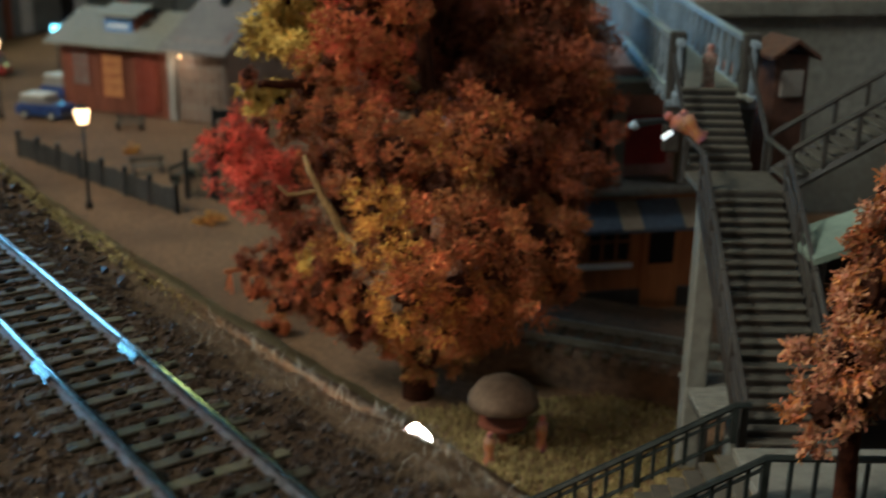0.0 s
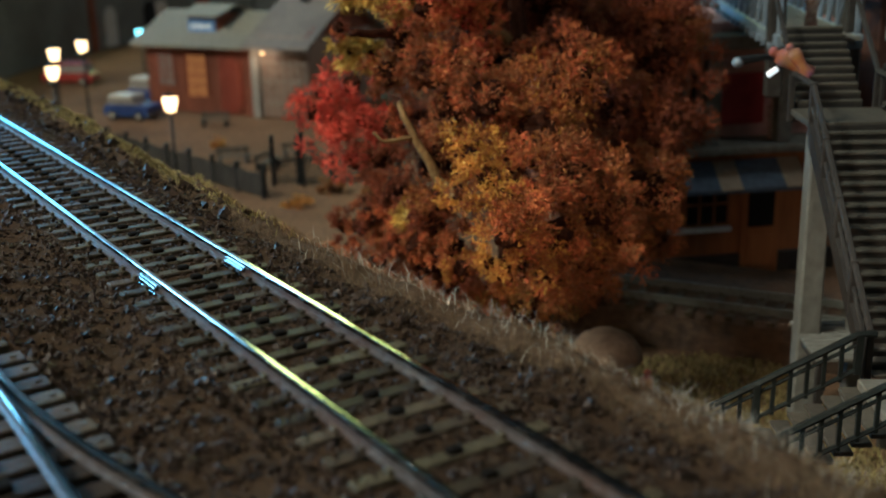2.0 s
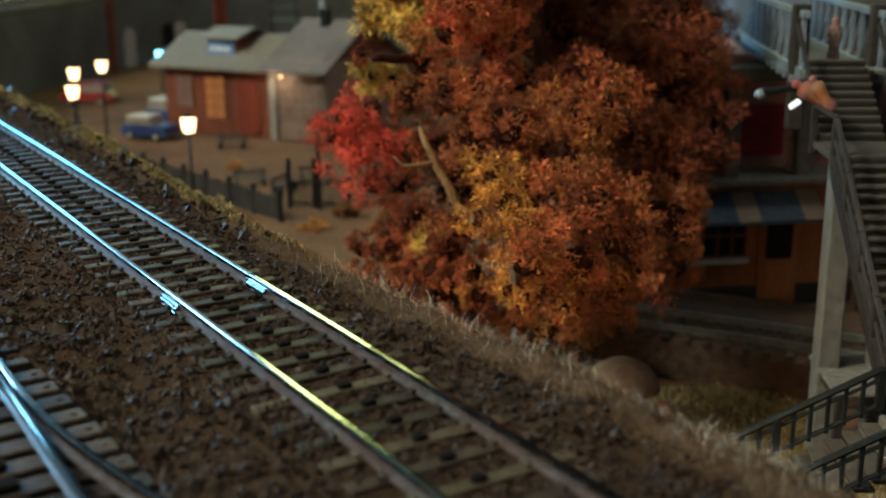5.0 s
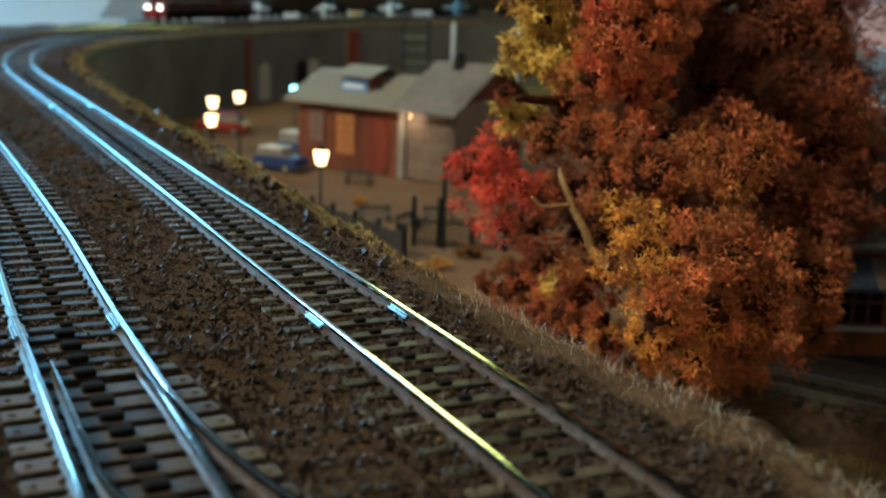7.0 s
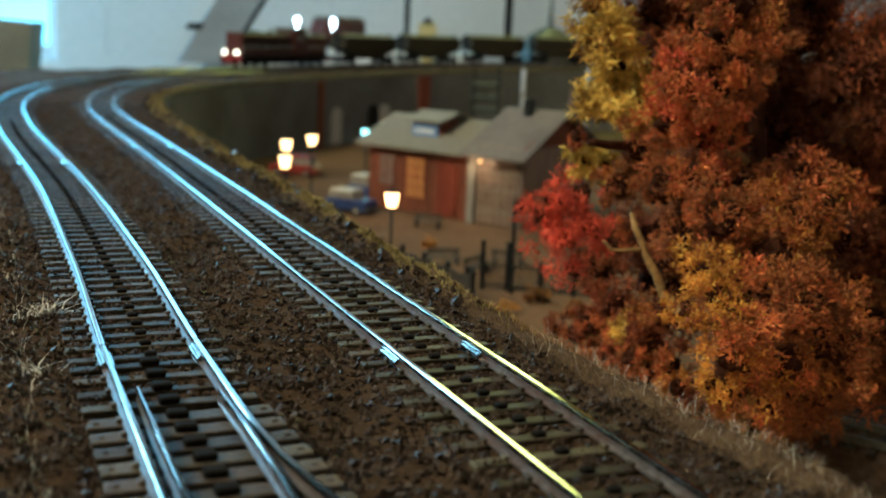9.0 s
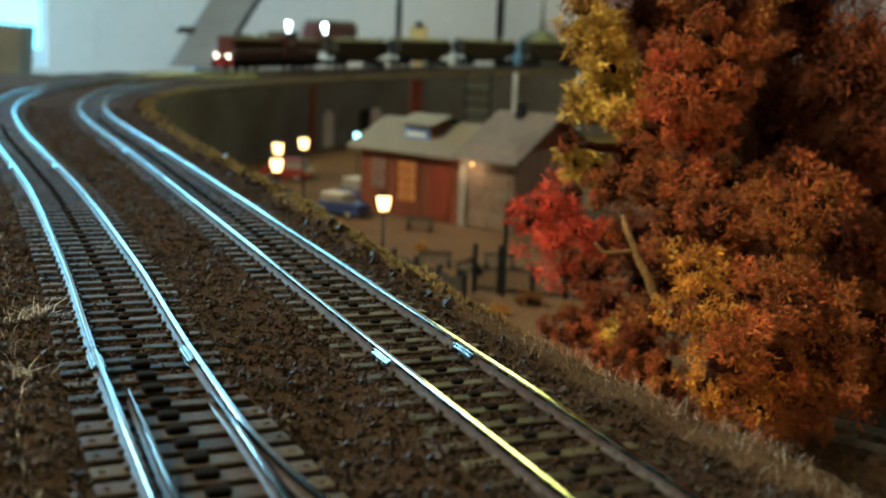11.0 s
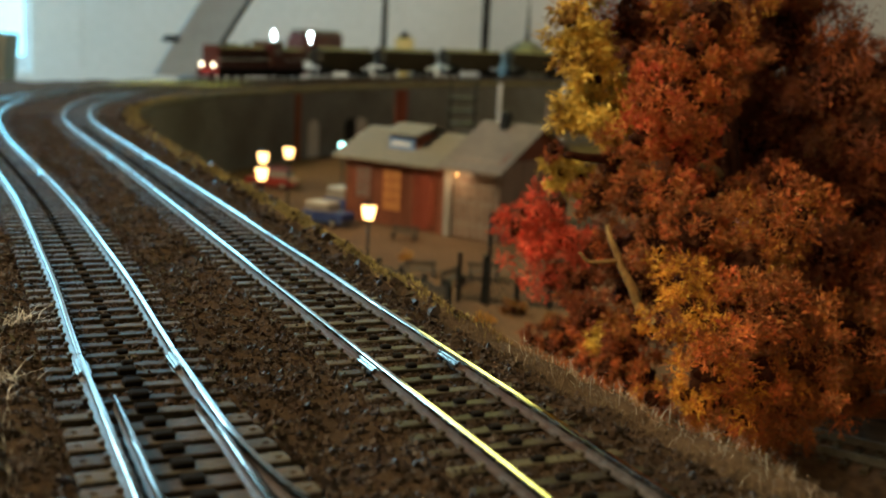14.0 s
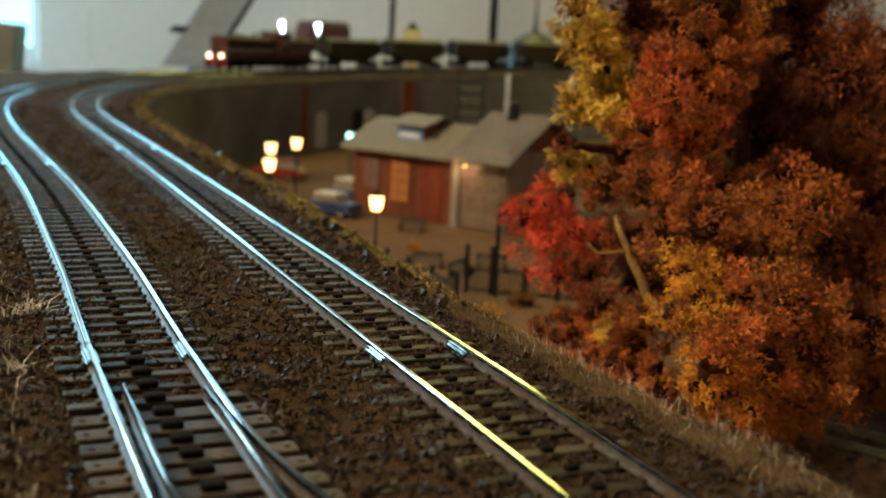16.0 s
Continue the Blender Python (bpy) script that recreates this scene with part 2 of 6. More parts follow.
def rail_mesh(pts, name="rail", width=1.0, tip=0.0):
    """The rail's section drawn along points, with a bright head."""
    n, mb = len(PROFILE), MB()
    for i, p in enumerate(pts):
        a, b = pts[max(i - 1, 0)], pts[min(i + 1, len(pts) - 1)]
        d = (b - a)
        d.z = 0
        d.normalize()
        r = Vector((d.y, -d.x, 0))
        k = width * (1.0 if not tip else min(1.0, 0.25 + 0.75 * (p - pts[-1]).length / tip))
        mb.v.extend((p.x + r.x * u * k, p.y + r.y * u * k, p.z + w) for u, w in PROFILE)
    for i in range(len(pts) - 1):
        for k in range(n):
            mb.f.append((i * n + k, i * n + (k + 1) % n, (i + 1) * n + (k + 1) % n, (i + 1) * n + k))
            mb.mi.append(0 if 5 <= k <= 13 else 1)
    mb.f += [tuple(range(n)), tuple(range((len(pts) - 1) * n, len(pts) * n))[::-1]]
    mb.mi += [1, 1]
    me = mb.mesh(name, [RAIL_HEAD, RAIL_WEB])
    me.polygons.foreach_set("use_smooth", [False] * len(mb.mi))
    return me


def steps(a, b, fine=0.02):
    n = max(2, int((b - a) / fine))
    return [a + (b - a) * k / n for k in range(n + 1)]


def sleeper_mesh(half=0.015, wide=0.00135):
    mb = MB()
    mb.box(-half, -wide, -0.0046, half, wide, -0.0026, 0.00022)
    for x in (-GAUGE, GAUGE):
        for o in (-1, 1):
            mb.box(x + o * 0.00115 - 0.0005, -0.0009, -0.0027, x + o * 0.00115 + 0.0005, 0.0009, -0.00185, 0.0002)
    return mb


STUD_MB = MB().box(-0.0011, -0.0008, -0.0028, 0.0011, 0.0008, -0.00175, 0.0003)
STUD_ME = STUD_MB.mesh("contact_stud", STUD)
SLEEPER_ME = sleeper_mesh().mesh("sleeper", SLEEPER)
PITCH = 0.0074
JOINER = MB()
for o in (-1, 1):
    JOINER.box(o * 0.00066 - 0.00022, -0.0086, -0.0021, o * 0.00066 + 0.00022, 0.0004, -0.0009, 0.0001)
    JOINER.box(o * 0.00110 - 0.00022, -0.0084, -0.0023, o * 0.00110 + 0.00022, 0.0002, -0.0014, 0.0001)
JOINER.box(-0.0013, -0.0084, -0.00275, 0.0013, 0.0002, -0.0024, 0.00005)
JOINER_ME = JOINER.mesh("rail_joiner", RAIL_HEAD)


def lay_track(name, gap, s0, s1, joints, label, detail_to):
    t = thing(name, pose(0, 0, 0), label, "railway track", "main line tracks")
    for sg in (-1, 1):
        cuts = [s0] + joints + [s1]
        for a, b in zip(cuts[:-1], cuts[1:]):
            part("rail", rail_mesh([at(s, gap(s) + sg * GAUGE) for s in steps(a + 0.00035, b - 0.00035)]), None, t, "shiny nickel silver rail")
        for j in joints:
            if -0.2 < j < 0.6:
                part("rail_joiner", JOINER_ME, None, t, "folded metal rail joiner", m=along(j, gap(j) + sg * GAUGE))
    s = s0
    while s < s1:
        m = along(s + 0.0004 * math.sin(s * 999), gap(s)) @ pose(0, 0, 0, 0, 0, 0.7 * math.sin(s * 5471))
        sl = part("sleeper", SLEEPER_ME, None, t, m=m)
        if s < detail_to:
            part("contact_stud", STUD_ME, None, sl)
        s += PITCH
    return t

lay_track("railway_track", lambda s: 0.0, -0.16, 2.0, [0.0, 0.36], "curving model railway track with brown sleepers and bright rails", 0.55)
lay_track("railway_track", lambda s: -outer_gap(s), 0.0115, 2.2, [0.30], "outer model railway track with bright rails on brown ballast", 0.5)

# ---- the turnout in the outer track ----
# darker copy of the sleeper plastic, painted for the weaker reflection here
TURN = mat("dimmed_turnout_sleeper", (0.074, 0.057, 0.036), (0.045, 0.034, 0.022), 0.5, 0, 900, 160, 0.5, rand=0.5, dirt=(0.022, 0.016, 0.011), spec=0.08)
turnout = thing("railway_turnout", pose(0, 0, 0), "railway turnout with slender switch blades and wide sleepers", "railway switch")
G0 = -0.0522


def branch(s, sg):
    """The diverging line, which leaves to the right towards the camera."""
    k = max(0.0, -0.028 - s)
    return at(s, G0 + sg * GAUGE + 2.4 * k * k)


def open_blade(s):
    k = max(0.0, -0.028 - s)
    return at(s, G0 + max(-0.0059, -GAUGE + 2.4 * k * k))


part("rail", rail_mesh([at(s, G0 - GAUGE) for s in steps(-0.14, 0.0111, 0.01)]), None, turnout, "straight stock rail")
part("rail", rail_mesh([branch(s, 1) for s in steps(-0.14, 0.0111, 0.005)]), None, turnout, "curved stock rail")
part("switch_blade", rail_mesh([at(s, G0 + 0.0068 + 0.0007 * smooth01((-0.02 - s) / 0.02)) for s in steps(-0.14, -0.0195, 0.006)], "switch_blade", 0.8, 0.02), None, turnout, "ground steel switch blade lying at the rail")
part("switch_blade", rail_mesh([open_blade(s) for s in steps(-0.14, -0.0149, 0.006)], "switch_blade", 0.8, 0.02), None, turnout, "open steel switch blade")
for sg in (-1, 1):
    part("rail_joiner", JOINER_ME, None, turnout, "folded metal rail joiner", m=along(0.0113, G0 + sg * GAUGE))
s = 0.0055
while s > -0.14:
    wide = s < -0.02
    right = 0.0140 + (0.0006 + 0.06 * (-0.02 - s) if wide else 0)
    left = -0.0150
    mb = MB().box(left, -0.0021 if wide else -0.00135, -0.0046, right, 0.0021 if wide else 0.00135, -0.0026, 0.0002)
    if wide:
        for x in (left + 0.0016, right - 0.0016):
            mb.box(x - 0.0005, -0.0004, -0.0027, x + 0.0005, 0.0004, -0.00235, 0.0001)
    for x in (-GAUGE,):
        mb.box(x - 0.0018, -0.0009, -0.0027, x - 0.0008, 0.0009, -0.0019, 0.0002)
    sl = part("sleeper", mb, TURN, turnout, m=along(s, G0))
    cs = -0.001 + (0.0 if not wide else 0.04 * (-0.02 - s))
    part("contact_stud", MB().box(cs - 0.0017, -0.0013, -0.0028, cs + 0.0017, 0.0013, -0.0014, 0.0003), STUD, sl)
    s -= 0.0064 if wide else 0.0074

# ---- embankment ----
LOW = -0.095


def crest(s):
    return 0.030 + 0.004 * smooth01((s - 0.08) / 0.15) + 0.006 * smooth01((s - 0.3) / 0.3) + 0.005 * smooth01((-s - 0.005) / 0.07)


def bank_z(s, d):
    """Height of the embankment d metres right of the inner track."""
    n = noise.noise(Vector((s * 60, d * 60, 0))) * 0.0016 + noise.noise(Vector((s * 220, d * 220, 3))) * 0.0015 + noise.noise(Vector((s * 520, d * 520, 9))) * 0.0005
    c = crest(s) + noise.noise(Vector((s * 35, 0, 7))) * 0.0025
    z = -0.0034
    if -outer_gap(s) + 0.018 < d < -0.018:
        z -= 0.0012
    if 0.018 < d:
        z -= 0.0012 * smooth01((d - 0.018) / 0.006)
    left = -outer_gap(s) - 0.024
    if d < left:
        z -= 0.02 * smooth01((left - d) / 0.1) - n
    if s < -0.018 and abs(d + outer_gap(s)) < 0.015:
        z -= 0.0022
    flat = abs(d) < 0.016 or abs(d + outer_gap(s)) < 0.016
    z += n * (0.25 if flat else 1.0)
    if d > c:
        z = z + 0.0015 - min((d - c) * (0.8 + 0.25 * smooth01((s - 0.1) / 0.2) + 30 * smooth01((s - 0.72) / 0.2)), 0.2)
    return max(z, LOW - 0.01)


ss = steps(-0.55, 0.8, 0.004) + steps(0.81, 2.3, 0.015)
ds = [-0.42, -0.34, -0.28, -0.22, -0.18, -0.15] + [-0.13 + 0.003 * k for k in range(62)] + [0.06 + 0.008 * k for k in range(16)]
verts = [at(s, d, bank_z(s, d)) for s in ss for d in ds]
nd = len(ds)
faces = [(i * nd + k, i * nd + k + 1, (i + 1) * nd + k + 1, (i + 1) * nd + k) for i in range(len(ss) - 1) for k in range(nd - 1)]
me = raw_mesh("embankment", [tuple(v) for v in verts], faces, BALLAST_BED, True)
me.materials.append(BANK)
me.materials.append(MOSS)
me.polygons.foreach_set("material_index", [2 if (ss[i] > 0.05 and ds[k] > crest(ss[i]) - 0.001 - 0.007 * smooth01((ss[i] - 0.1) / 0.3) + 0.006 * noise.noise(Vector((ss[i] * 70, 5, 0)))) else 1 if (ds[k] > crest(ss[i]) - 0.006 + 0.004 * noise.noise(Vector((ss[i] * 90, 0, 0))) or ds[k] < -0.10) else 0 for i in range(len(ss) - 1) for k in range(nd - 1)])
tagged(new("embankment", me), "brown ballasted railway embankment with dry earth slopes", "embankment", kind="structure")

# lower ground of the village, one sheet
gx = [-3.0, -1.5, -0.8] + [-0.6 + 0.02 * k for k in range(61)] + [0.8, 1.5, 3.0]
gy = [-3.0, -1.0, -0.2] + [0.0 + 0.02 * k for k in range(100)] + [2.3, 3.2]
verts = [(x, y, LOW + 0.0012 * noise.noise(Vector((x * 30, y * 30, 0)))) for y in gy for x in gx]
nx = len(gx)
faces = [(j * nx + i, j * nx + i + 1, (j + 1) * nx + i + 1, (j + 1) * nx + i) for j in range(len(gy) - 1) for i in range(nx - 1)]
tagged(new("ground", raw_mesh("ground", verts, faces, EARTH, True)), "sandy brown ground of the lower village", "ground", kind="structure")

# ---- ballast stones ----
rng = np.random.default_rng(4)


def stones(name, count, s_lo, s_hi, d_lo, size, label):
    base = np.array([(1, 0, 0), (-0.5, 0.87, 0), (-0.5, -0.87, 0), (0, 0, 0.9), (0, 0, -0.9)], float)
    tri = np.array([(0, 1, 3), (1, 2, 3), (2, 0, 3), (1, 0, 4), (2, 1, 4), (0, 2, 4)])
    vs, fs, n = [], [], 0
    while n < count:
        s = s_lo + (s_hi - s_lo) * rng.random() ** 1.5
        hi = crest(s) - 0.004
        d = d_lo + (hi - d_lo) * rng.random()
        if d > hi - 0.006 * rng.random():
            continue
        g = outer_gap(s)
        near = min(abs(abs(d) - GAUGE), abs(abs(d + g) - GAUGE))
        if near < 0.0017 or (s < -0.015 and -0.0150 < d + g < 0.0148 + 0.06 * max(0, -0.02 - s)):
            continue
        on = abs(d) < 0.0152 or (abs(d + g) < 0.0152)
        q = (s + 0.16 if abs(d) < 0.0152 else s - 0.0115) / PITCH
        tie = on and abs(q - round(q)) < 0.20
        inside = abs(d) < 0.0075 or abs(d + g) < 0.0075
        if tie and rng.random() < (0.95 if inside else 0.62):
            continue
        z = bank_z(s, d) + (0.0011 if tie else 0.0004 if on else 0.0001)
        r = size * (0.5 + 1.1 * rng.random() ** 3) * (0.62 if tie else 0.8 if on else 1.0)
        b = base * (r * (0.6 + 0.6 * rng.random((5, 1)))) + r * 0.4 * (rng.random((5, 3)) - 0.5)
        a = rng.random() * 6.28
        t = rng.random() * 3.14
        R = np.array([[math.cos(a), -math.sin(a), 0], [math.sin(a), math.cos(a), 0], [0, 0, 1]]) @ np.array([[1, 0, 0], [0, math.cos(t), -math.sin(t)], [0, math.sin(t), math.cos(t)]])
        p = at(s, d, z)
        vs.append(b @ R.T + np.array(p))
        fs.append(tri + 5 * n)
        n += 1
    tagged(new(name, raw_mesh(name, np.concatenate(vs), np.concatenate(fs), BALLAST)), label, "ballast", kind="stuff")


stones("ballast", 98000, -0.15, 0.66, -0.10, 0.00070, "loose brown ballast stones between the rails")

# ---- dry grass on the crest of the bank ----
def blades(name, count, place, length, label, material, wide=0.00011):
    vs, fs = [], []
    for n in range(count):
        p, up = place()
        L = length * (0.5 + rng.random())
        a = rng.random() * 6.28
        lean = np.array([math.cos(a), math.sin(a), 0]) * (0.2 + 0.9 * rng.random())
        w = np.array([-math.sin(a), math.cos(a), 0]) * wide
        t1 = p + (up + lean * 0.4) * L * 0.5
        t2 = p + (up * 0.85 + lean) * L
        vs += [p - w, p + w, t1 - w * 0.8, t1 + w * 0.8, t2]
        k = 5 * n
        fs += [(k, k + 1, k + 3), (k, k + 3, k + 2), (k + 2, k + 3, k + 4)]
    tagged(new(name, raw_mesh(name, np.array(vs), np.array(fs), material)), label, "grass", kind="stuff")


def on_crest():
    s = -0.16 + 0.95 * rng.random() ** 1.6
    c = crest(s)
    d = c - 0.007 + 0.020 * rng.random() + 0.002 * rng.normal()
    return np.array(at(s, d, bank_z(s, d) - 0.0002)), np.array((0, 0, 1.0))


def on_tip():
    s = -0.13 + 0.135 * rng.random()
    d = crest(s) + 0.003 + 0.004 * rng.normal()
    return np.array(at(s, d, bank_z(s, d) - 0.0002)), np.array((0, 0, 0.7))


def on_far():
    s = 0.0
    while s < 0.3 and rng.random() > smooth01(s / 0.3):
        s = 0.01 + 0.99 * rng.random() ** 1.4
    d = crest(s) + 0.003 - (0.004 + 0.006 * smooth01((s - 0.08) / 0.35)) * rng.random() ** 1.3
    return np.array(at(s, d, bank_z(s, d) - 0.0002)), np.array((0, 0, 1.0))


TUFT = (-0.0750, 0.1890, -0.0900, 0.2330)


def on_tuft():
    a, b = (TUFT[0], TUFT[1]) if rng.random() < 0.5 else (TUFT[2], TUFT[3])
    p = np.array((a + 0.0022 * rng.normal(), b + 0.0022 * rng.normal(), -0.0045))
    return p, np.array((0, 0, 0.6))


def on_low():
    x, y = 0.075 + 0.110 * rng.random(), 0.235 + 0.130 * rng.random()
    return np.array((x, y, LOW)), np.array((0, 0, 1.0))


def on_left():
    s = -0.15 + 0.8 * rng.random() ** 1.4
    d = -outer_gap(s) - 0.022 - 0.08 * rng.random() ** 1.3
    return np.array(at(s, d, bank_z(s, d) - 0.0002)), np.array((0, 0, 1.0))


blades("dry_grass", 42000, on_crest, 0.0016, "fine dry felt of tan grass fibres on the bank", FELT, 0.00005)
blades("dry_grass", 800, on_tip, 0.0040, "long pale grass stalks on the crest of the bank", DRY_GRASS, 0.000045)
blades("dry_grass", 130, on_tuft, 0.0062, "tuft of pale dry grass beside the turnout", DRY_GRASS, 0.00016)
blades("dry_grass", 46000, on_far, 0.0015, "yellow-olive grass fringe along the bank", OLIVE_GRASS, 0.00017)
def clods(count):
    """Dark clods and pebbles scattered along the grassy crest."""
    base = np.array([(1, 0, 0), (-0.5, 0.87, 0), (-0.5, -0.87, 0), (0, 0, 0.9), (0, 0, -0.9)], float)
    tri = np.array([(0, 1, 3), (1, 2, 3), (2, 0, 3), (1, 0, 4), (2, 1, 4), (0, 2, 4)])
    vs, fs = [], []
    for n in range(count):
        s = 0.04 + 0.8 * rng.random()
        d = crest(s) - 0.012 * rng.random() + 0.001
        r = 0.0008 + 0.0013 * rng.random() ** 2
        vs.append((base + 0.35 * rng.normal(size=(5, 3))) * r + np.array(at(s, d, bank_z(s, d) + 0.0006)))
        fs.append(tri + 5 * n)
    tagged(new("clods", raw_mesh("clods", np.concatenate(vs), np.concatenate(fs), BALLAST)), "dark earth clods scattered along the grassy crest", "clods", kind="stuff")


clods(700)
blades("dry_grass", 6000, on_left, 0.0024, "pale dry grass tufts beside the outer track", DRY_GRASS)
blades("dry_grass", 22000, on_low, 0.0022, "tan and olive grass on the ground below the bank", OLIVE_GRASS, 0.00022)

# ---- autumn trees of dyed lichen ----
def leafmat(name, *tones):
    """Dyed lichen: every strand takes one of the tones, in patches lighter and darker."""
    m = mat(name, tones[0], tones[1], 0.65, 0, 500, 45, 0.0, spec=0.12)
    nt = m.node_tree
    N, L = nt.nodes, nt.links
    p = N["Principled BSDF"]
    g = N.new("ShaderNodeNewGeometry")
    r = N.new("ShaderNodeValToRGB")
    r.color_ramp.elements[0].color = (*tones[0], 1)
    r.color_ramp.elements[1].color = (*tones[-1], 1)
    for k, c in enumerate(tones[1:-1]):
        e = r.color_ramp.elements.new((k + 1) / (len(tones) - 1))
        e.color = (*c, 1)
    L.new(g.outputs["Random Per Island"], r.inputs[0])
    n = N.new("ShaderNodeTexNoise")
    n.inputs["Scale"].default_value = 110
    co = N.new("ShaderNodeTexCoord")
    L.new(co.outputs["Object"], n.inputs["Vector"])
    mr = N.new("ShaderNodeMapRange")
    mr.inputs["From Min"].default_value, mr.inputs["From Max"].default_value = 0.3, 0.7
    mr.inputs["To Min"].default_value, mr.inputs["To Max"].default_value = 0.6, 1.35
    L.new(n.outputs[0], mr.inputs[0])
    hs = N.new("ShaderNodeHueSaturation")
    L.new(r.outputs[0], hs.inputs["Color"])
    L.new(mr.outputs[0], hs.inputs["Value"])
    L.new(hs.outputs[0], p.inputs["Base Color"])
    return m


LEAF = {
    "yellow": leafmat("yellow_lichen", (0.74, 0.51, 0.070), (0.60, 0.37, 0.046), (0.78, 0.575, 0.110), (0.50, 0.29, 0.033)),
    "gold": leafmat("gold_lichen", (0.68, 0.38, 0.034), (0.54, 0.245, 0.022), (0.46, 0.160, 0.020), (0.72, 0.45, 0.054)),
    "orange": leafmat("orange_lichen", (0.47, 0.21, 0.032), (0.34, 0.122, 0.019), (0.40, 0.108, 0.025), (0.30, 0.136, 0.027)),
    "rust": leafmat("rust_lichen", (0.285, 0.112, 0.028), (0.185, 0.068, 0.019), (0.32, 0.085, 0.026), (0.225, 0.112, 0.030)),
    "ember": leafmat("ember_lichen", (0.54, 0.118, 0.034), (0.40, 0.086, 0.027), (0.58, 0.185, 0.038), (0.38, 0.106, 0.030)),
    "red": leafmat("red_lichen", (0.76, 0.110, 0.050), (0.60, 0.064, 0.034), (0.72, 0.150, 0.064), (0.50, 0.050, 0.028)),
    # wine red dye; on right-hand and rear clumps it paints the crown's shade
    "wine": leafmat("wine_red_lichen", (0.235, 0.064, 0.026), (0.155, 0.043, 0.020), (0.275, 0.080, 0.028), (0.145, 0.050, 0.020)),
    "olive": leafmat("olive_lichen", (0.29, 0.175, 0.030), (0.205, 0.110, 0.021), (0.30, 0.130, 0.025), (0.22, 0.155, 0.038)),
    "salmon": leafmat("salmon_lichen", (0.44, 0.22, 0.100), (0.35, 0.150, 0.062), (0.39, 0.13, 0.07), (0.38, 0.21, 0.078)),
}
# dark brown of trunk and limbs, also painted as shade inside the clumps
TWIG_SHADE = mat("dark_wood_and_core_shade", (0.060, 0.022, 0.010), (0.028, 0.011, 0.006), 0.95, 0, 600, 60, 1.0, spec=0.02)
BARK = mat("tan_bark", (0.32, 0.19, 0.055), (0.18, 0.10, 0.03), 0.85, 0, 700, 60, 0.8)


def strand_set(starts, dirs, length, thick, segs=3, curl=0.95):
    """Curled tapering strands with forked tips, as vertex and face arrays."""
    n = len(starts)
    vs, fs, base = [], [], 0
    for fork in range(2):
        if fork == 0:
            p, d, L, th = starts.copy(), dirs.copy(), length, thick
        else:
            p, d = mid.copy(), mid_d + 0.9 * rng.normal(size=(n, 3))
            d /= np.linalg.norm(d, axis=1)[:, None]
            L, th = length * (0.35 + 0.4 * rng.random(n)), thick * 0.8
        a = np.cross(d, rng.normal(size=(n, 3)))
        a /= np.linalg.norm(a, axis=1)[:, None] + 1e-9
        rows = []
        for k in range(segs + 1):
            r = (th * (1.0 - 0.15 * k / segs))[:, None]
            rows.append(np.stack([p - a * r, p + a * r], 1))
            if fork == 0 and k == 1:
                mid, mid_d = p.copy(), d.copy()
            p = p + d * (L / segs)[:, None]
            d = d + curl * rng.normal(size=(n, 3))
            d /= np.linalg.norm(d, axis=1)[:, None]
        R = np.stack(rows, 1)
        m = 2 * (segs + 1)
        vs.append(R.reshape(-1, 3))
        loc = np.array([t for k in range(segs) for t in ((2 * k, 2 * k + 1, 2 * k + 3), (2 * k, 2 * k + 3, 2 * k + 2))])
        fs.append((loc[None] + (np.arange(n) * m)[:, None, None] + base).reshape(-1, 3))
        base += n * m
    return np.concatenate(vs), np.concatenate(fs)


def lump_radius(u, seed):
    """Uneven outline of a clump in the direction u."""
    v = Vector(u)
    return 1 + 0.45 * noise.noise(v * 1.6 + Vector((seed, 0, 0))) + 0.30 * noise.noise(v * 4.2 + Vector((0, seed, 0)))


MIXED = {"yellow": ("olive", "yellow", "yellow", "yellow"), "gold": ("orange", "gold", "gold", "rust"), "orange": ("gold", "orange", "rust", "ember"), "rust": ("orange", "rust", "rust", "ember"),
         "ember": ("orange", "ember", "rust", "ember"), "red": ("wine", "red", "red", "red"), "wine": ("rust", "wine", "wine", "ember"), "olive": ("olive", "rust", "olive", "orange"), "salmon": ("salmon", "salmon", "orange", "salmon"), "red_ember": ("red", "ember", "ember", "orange")}


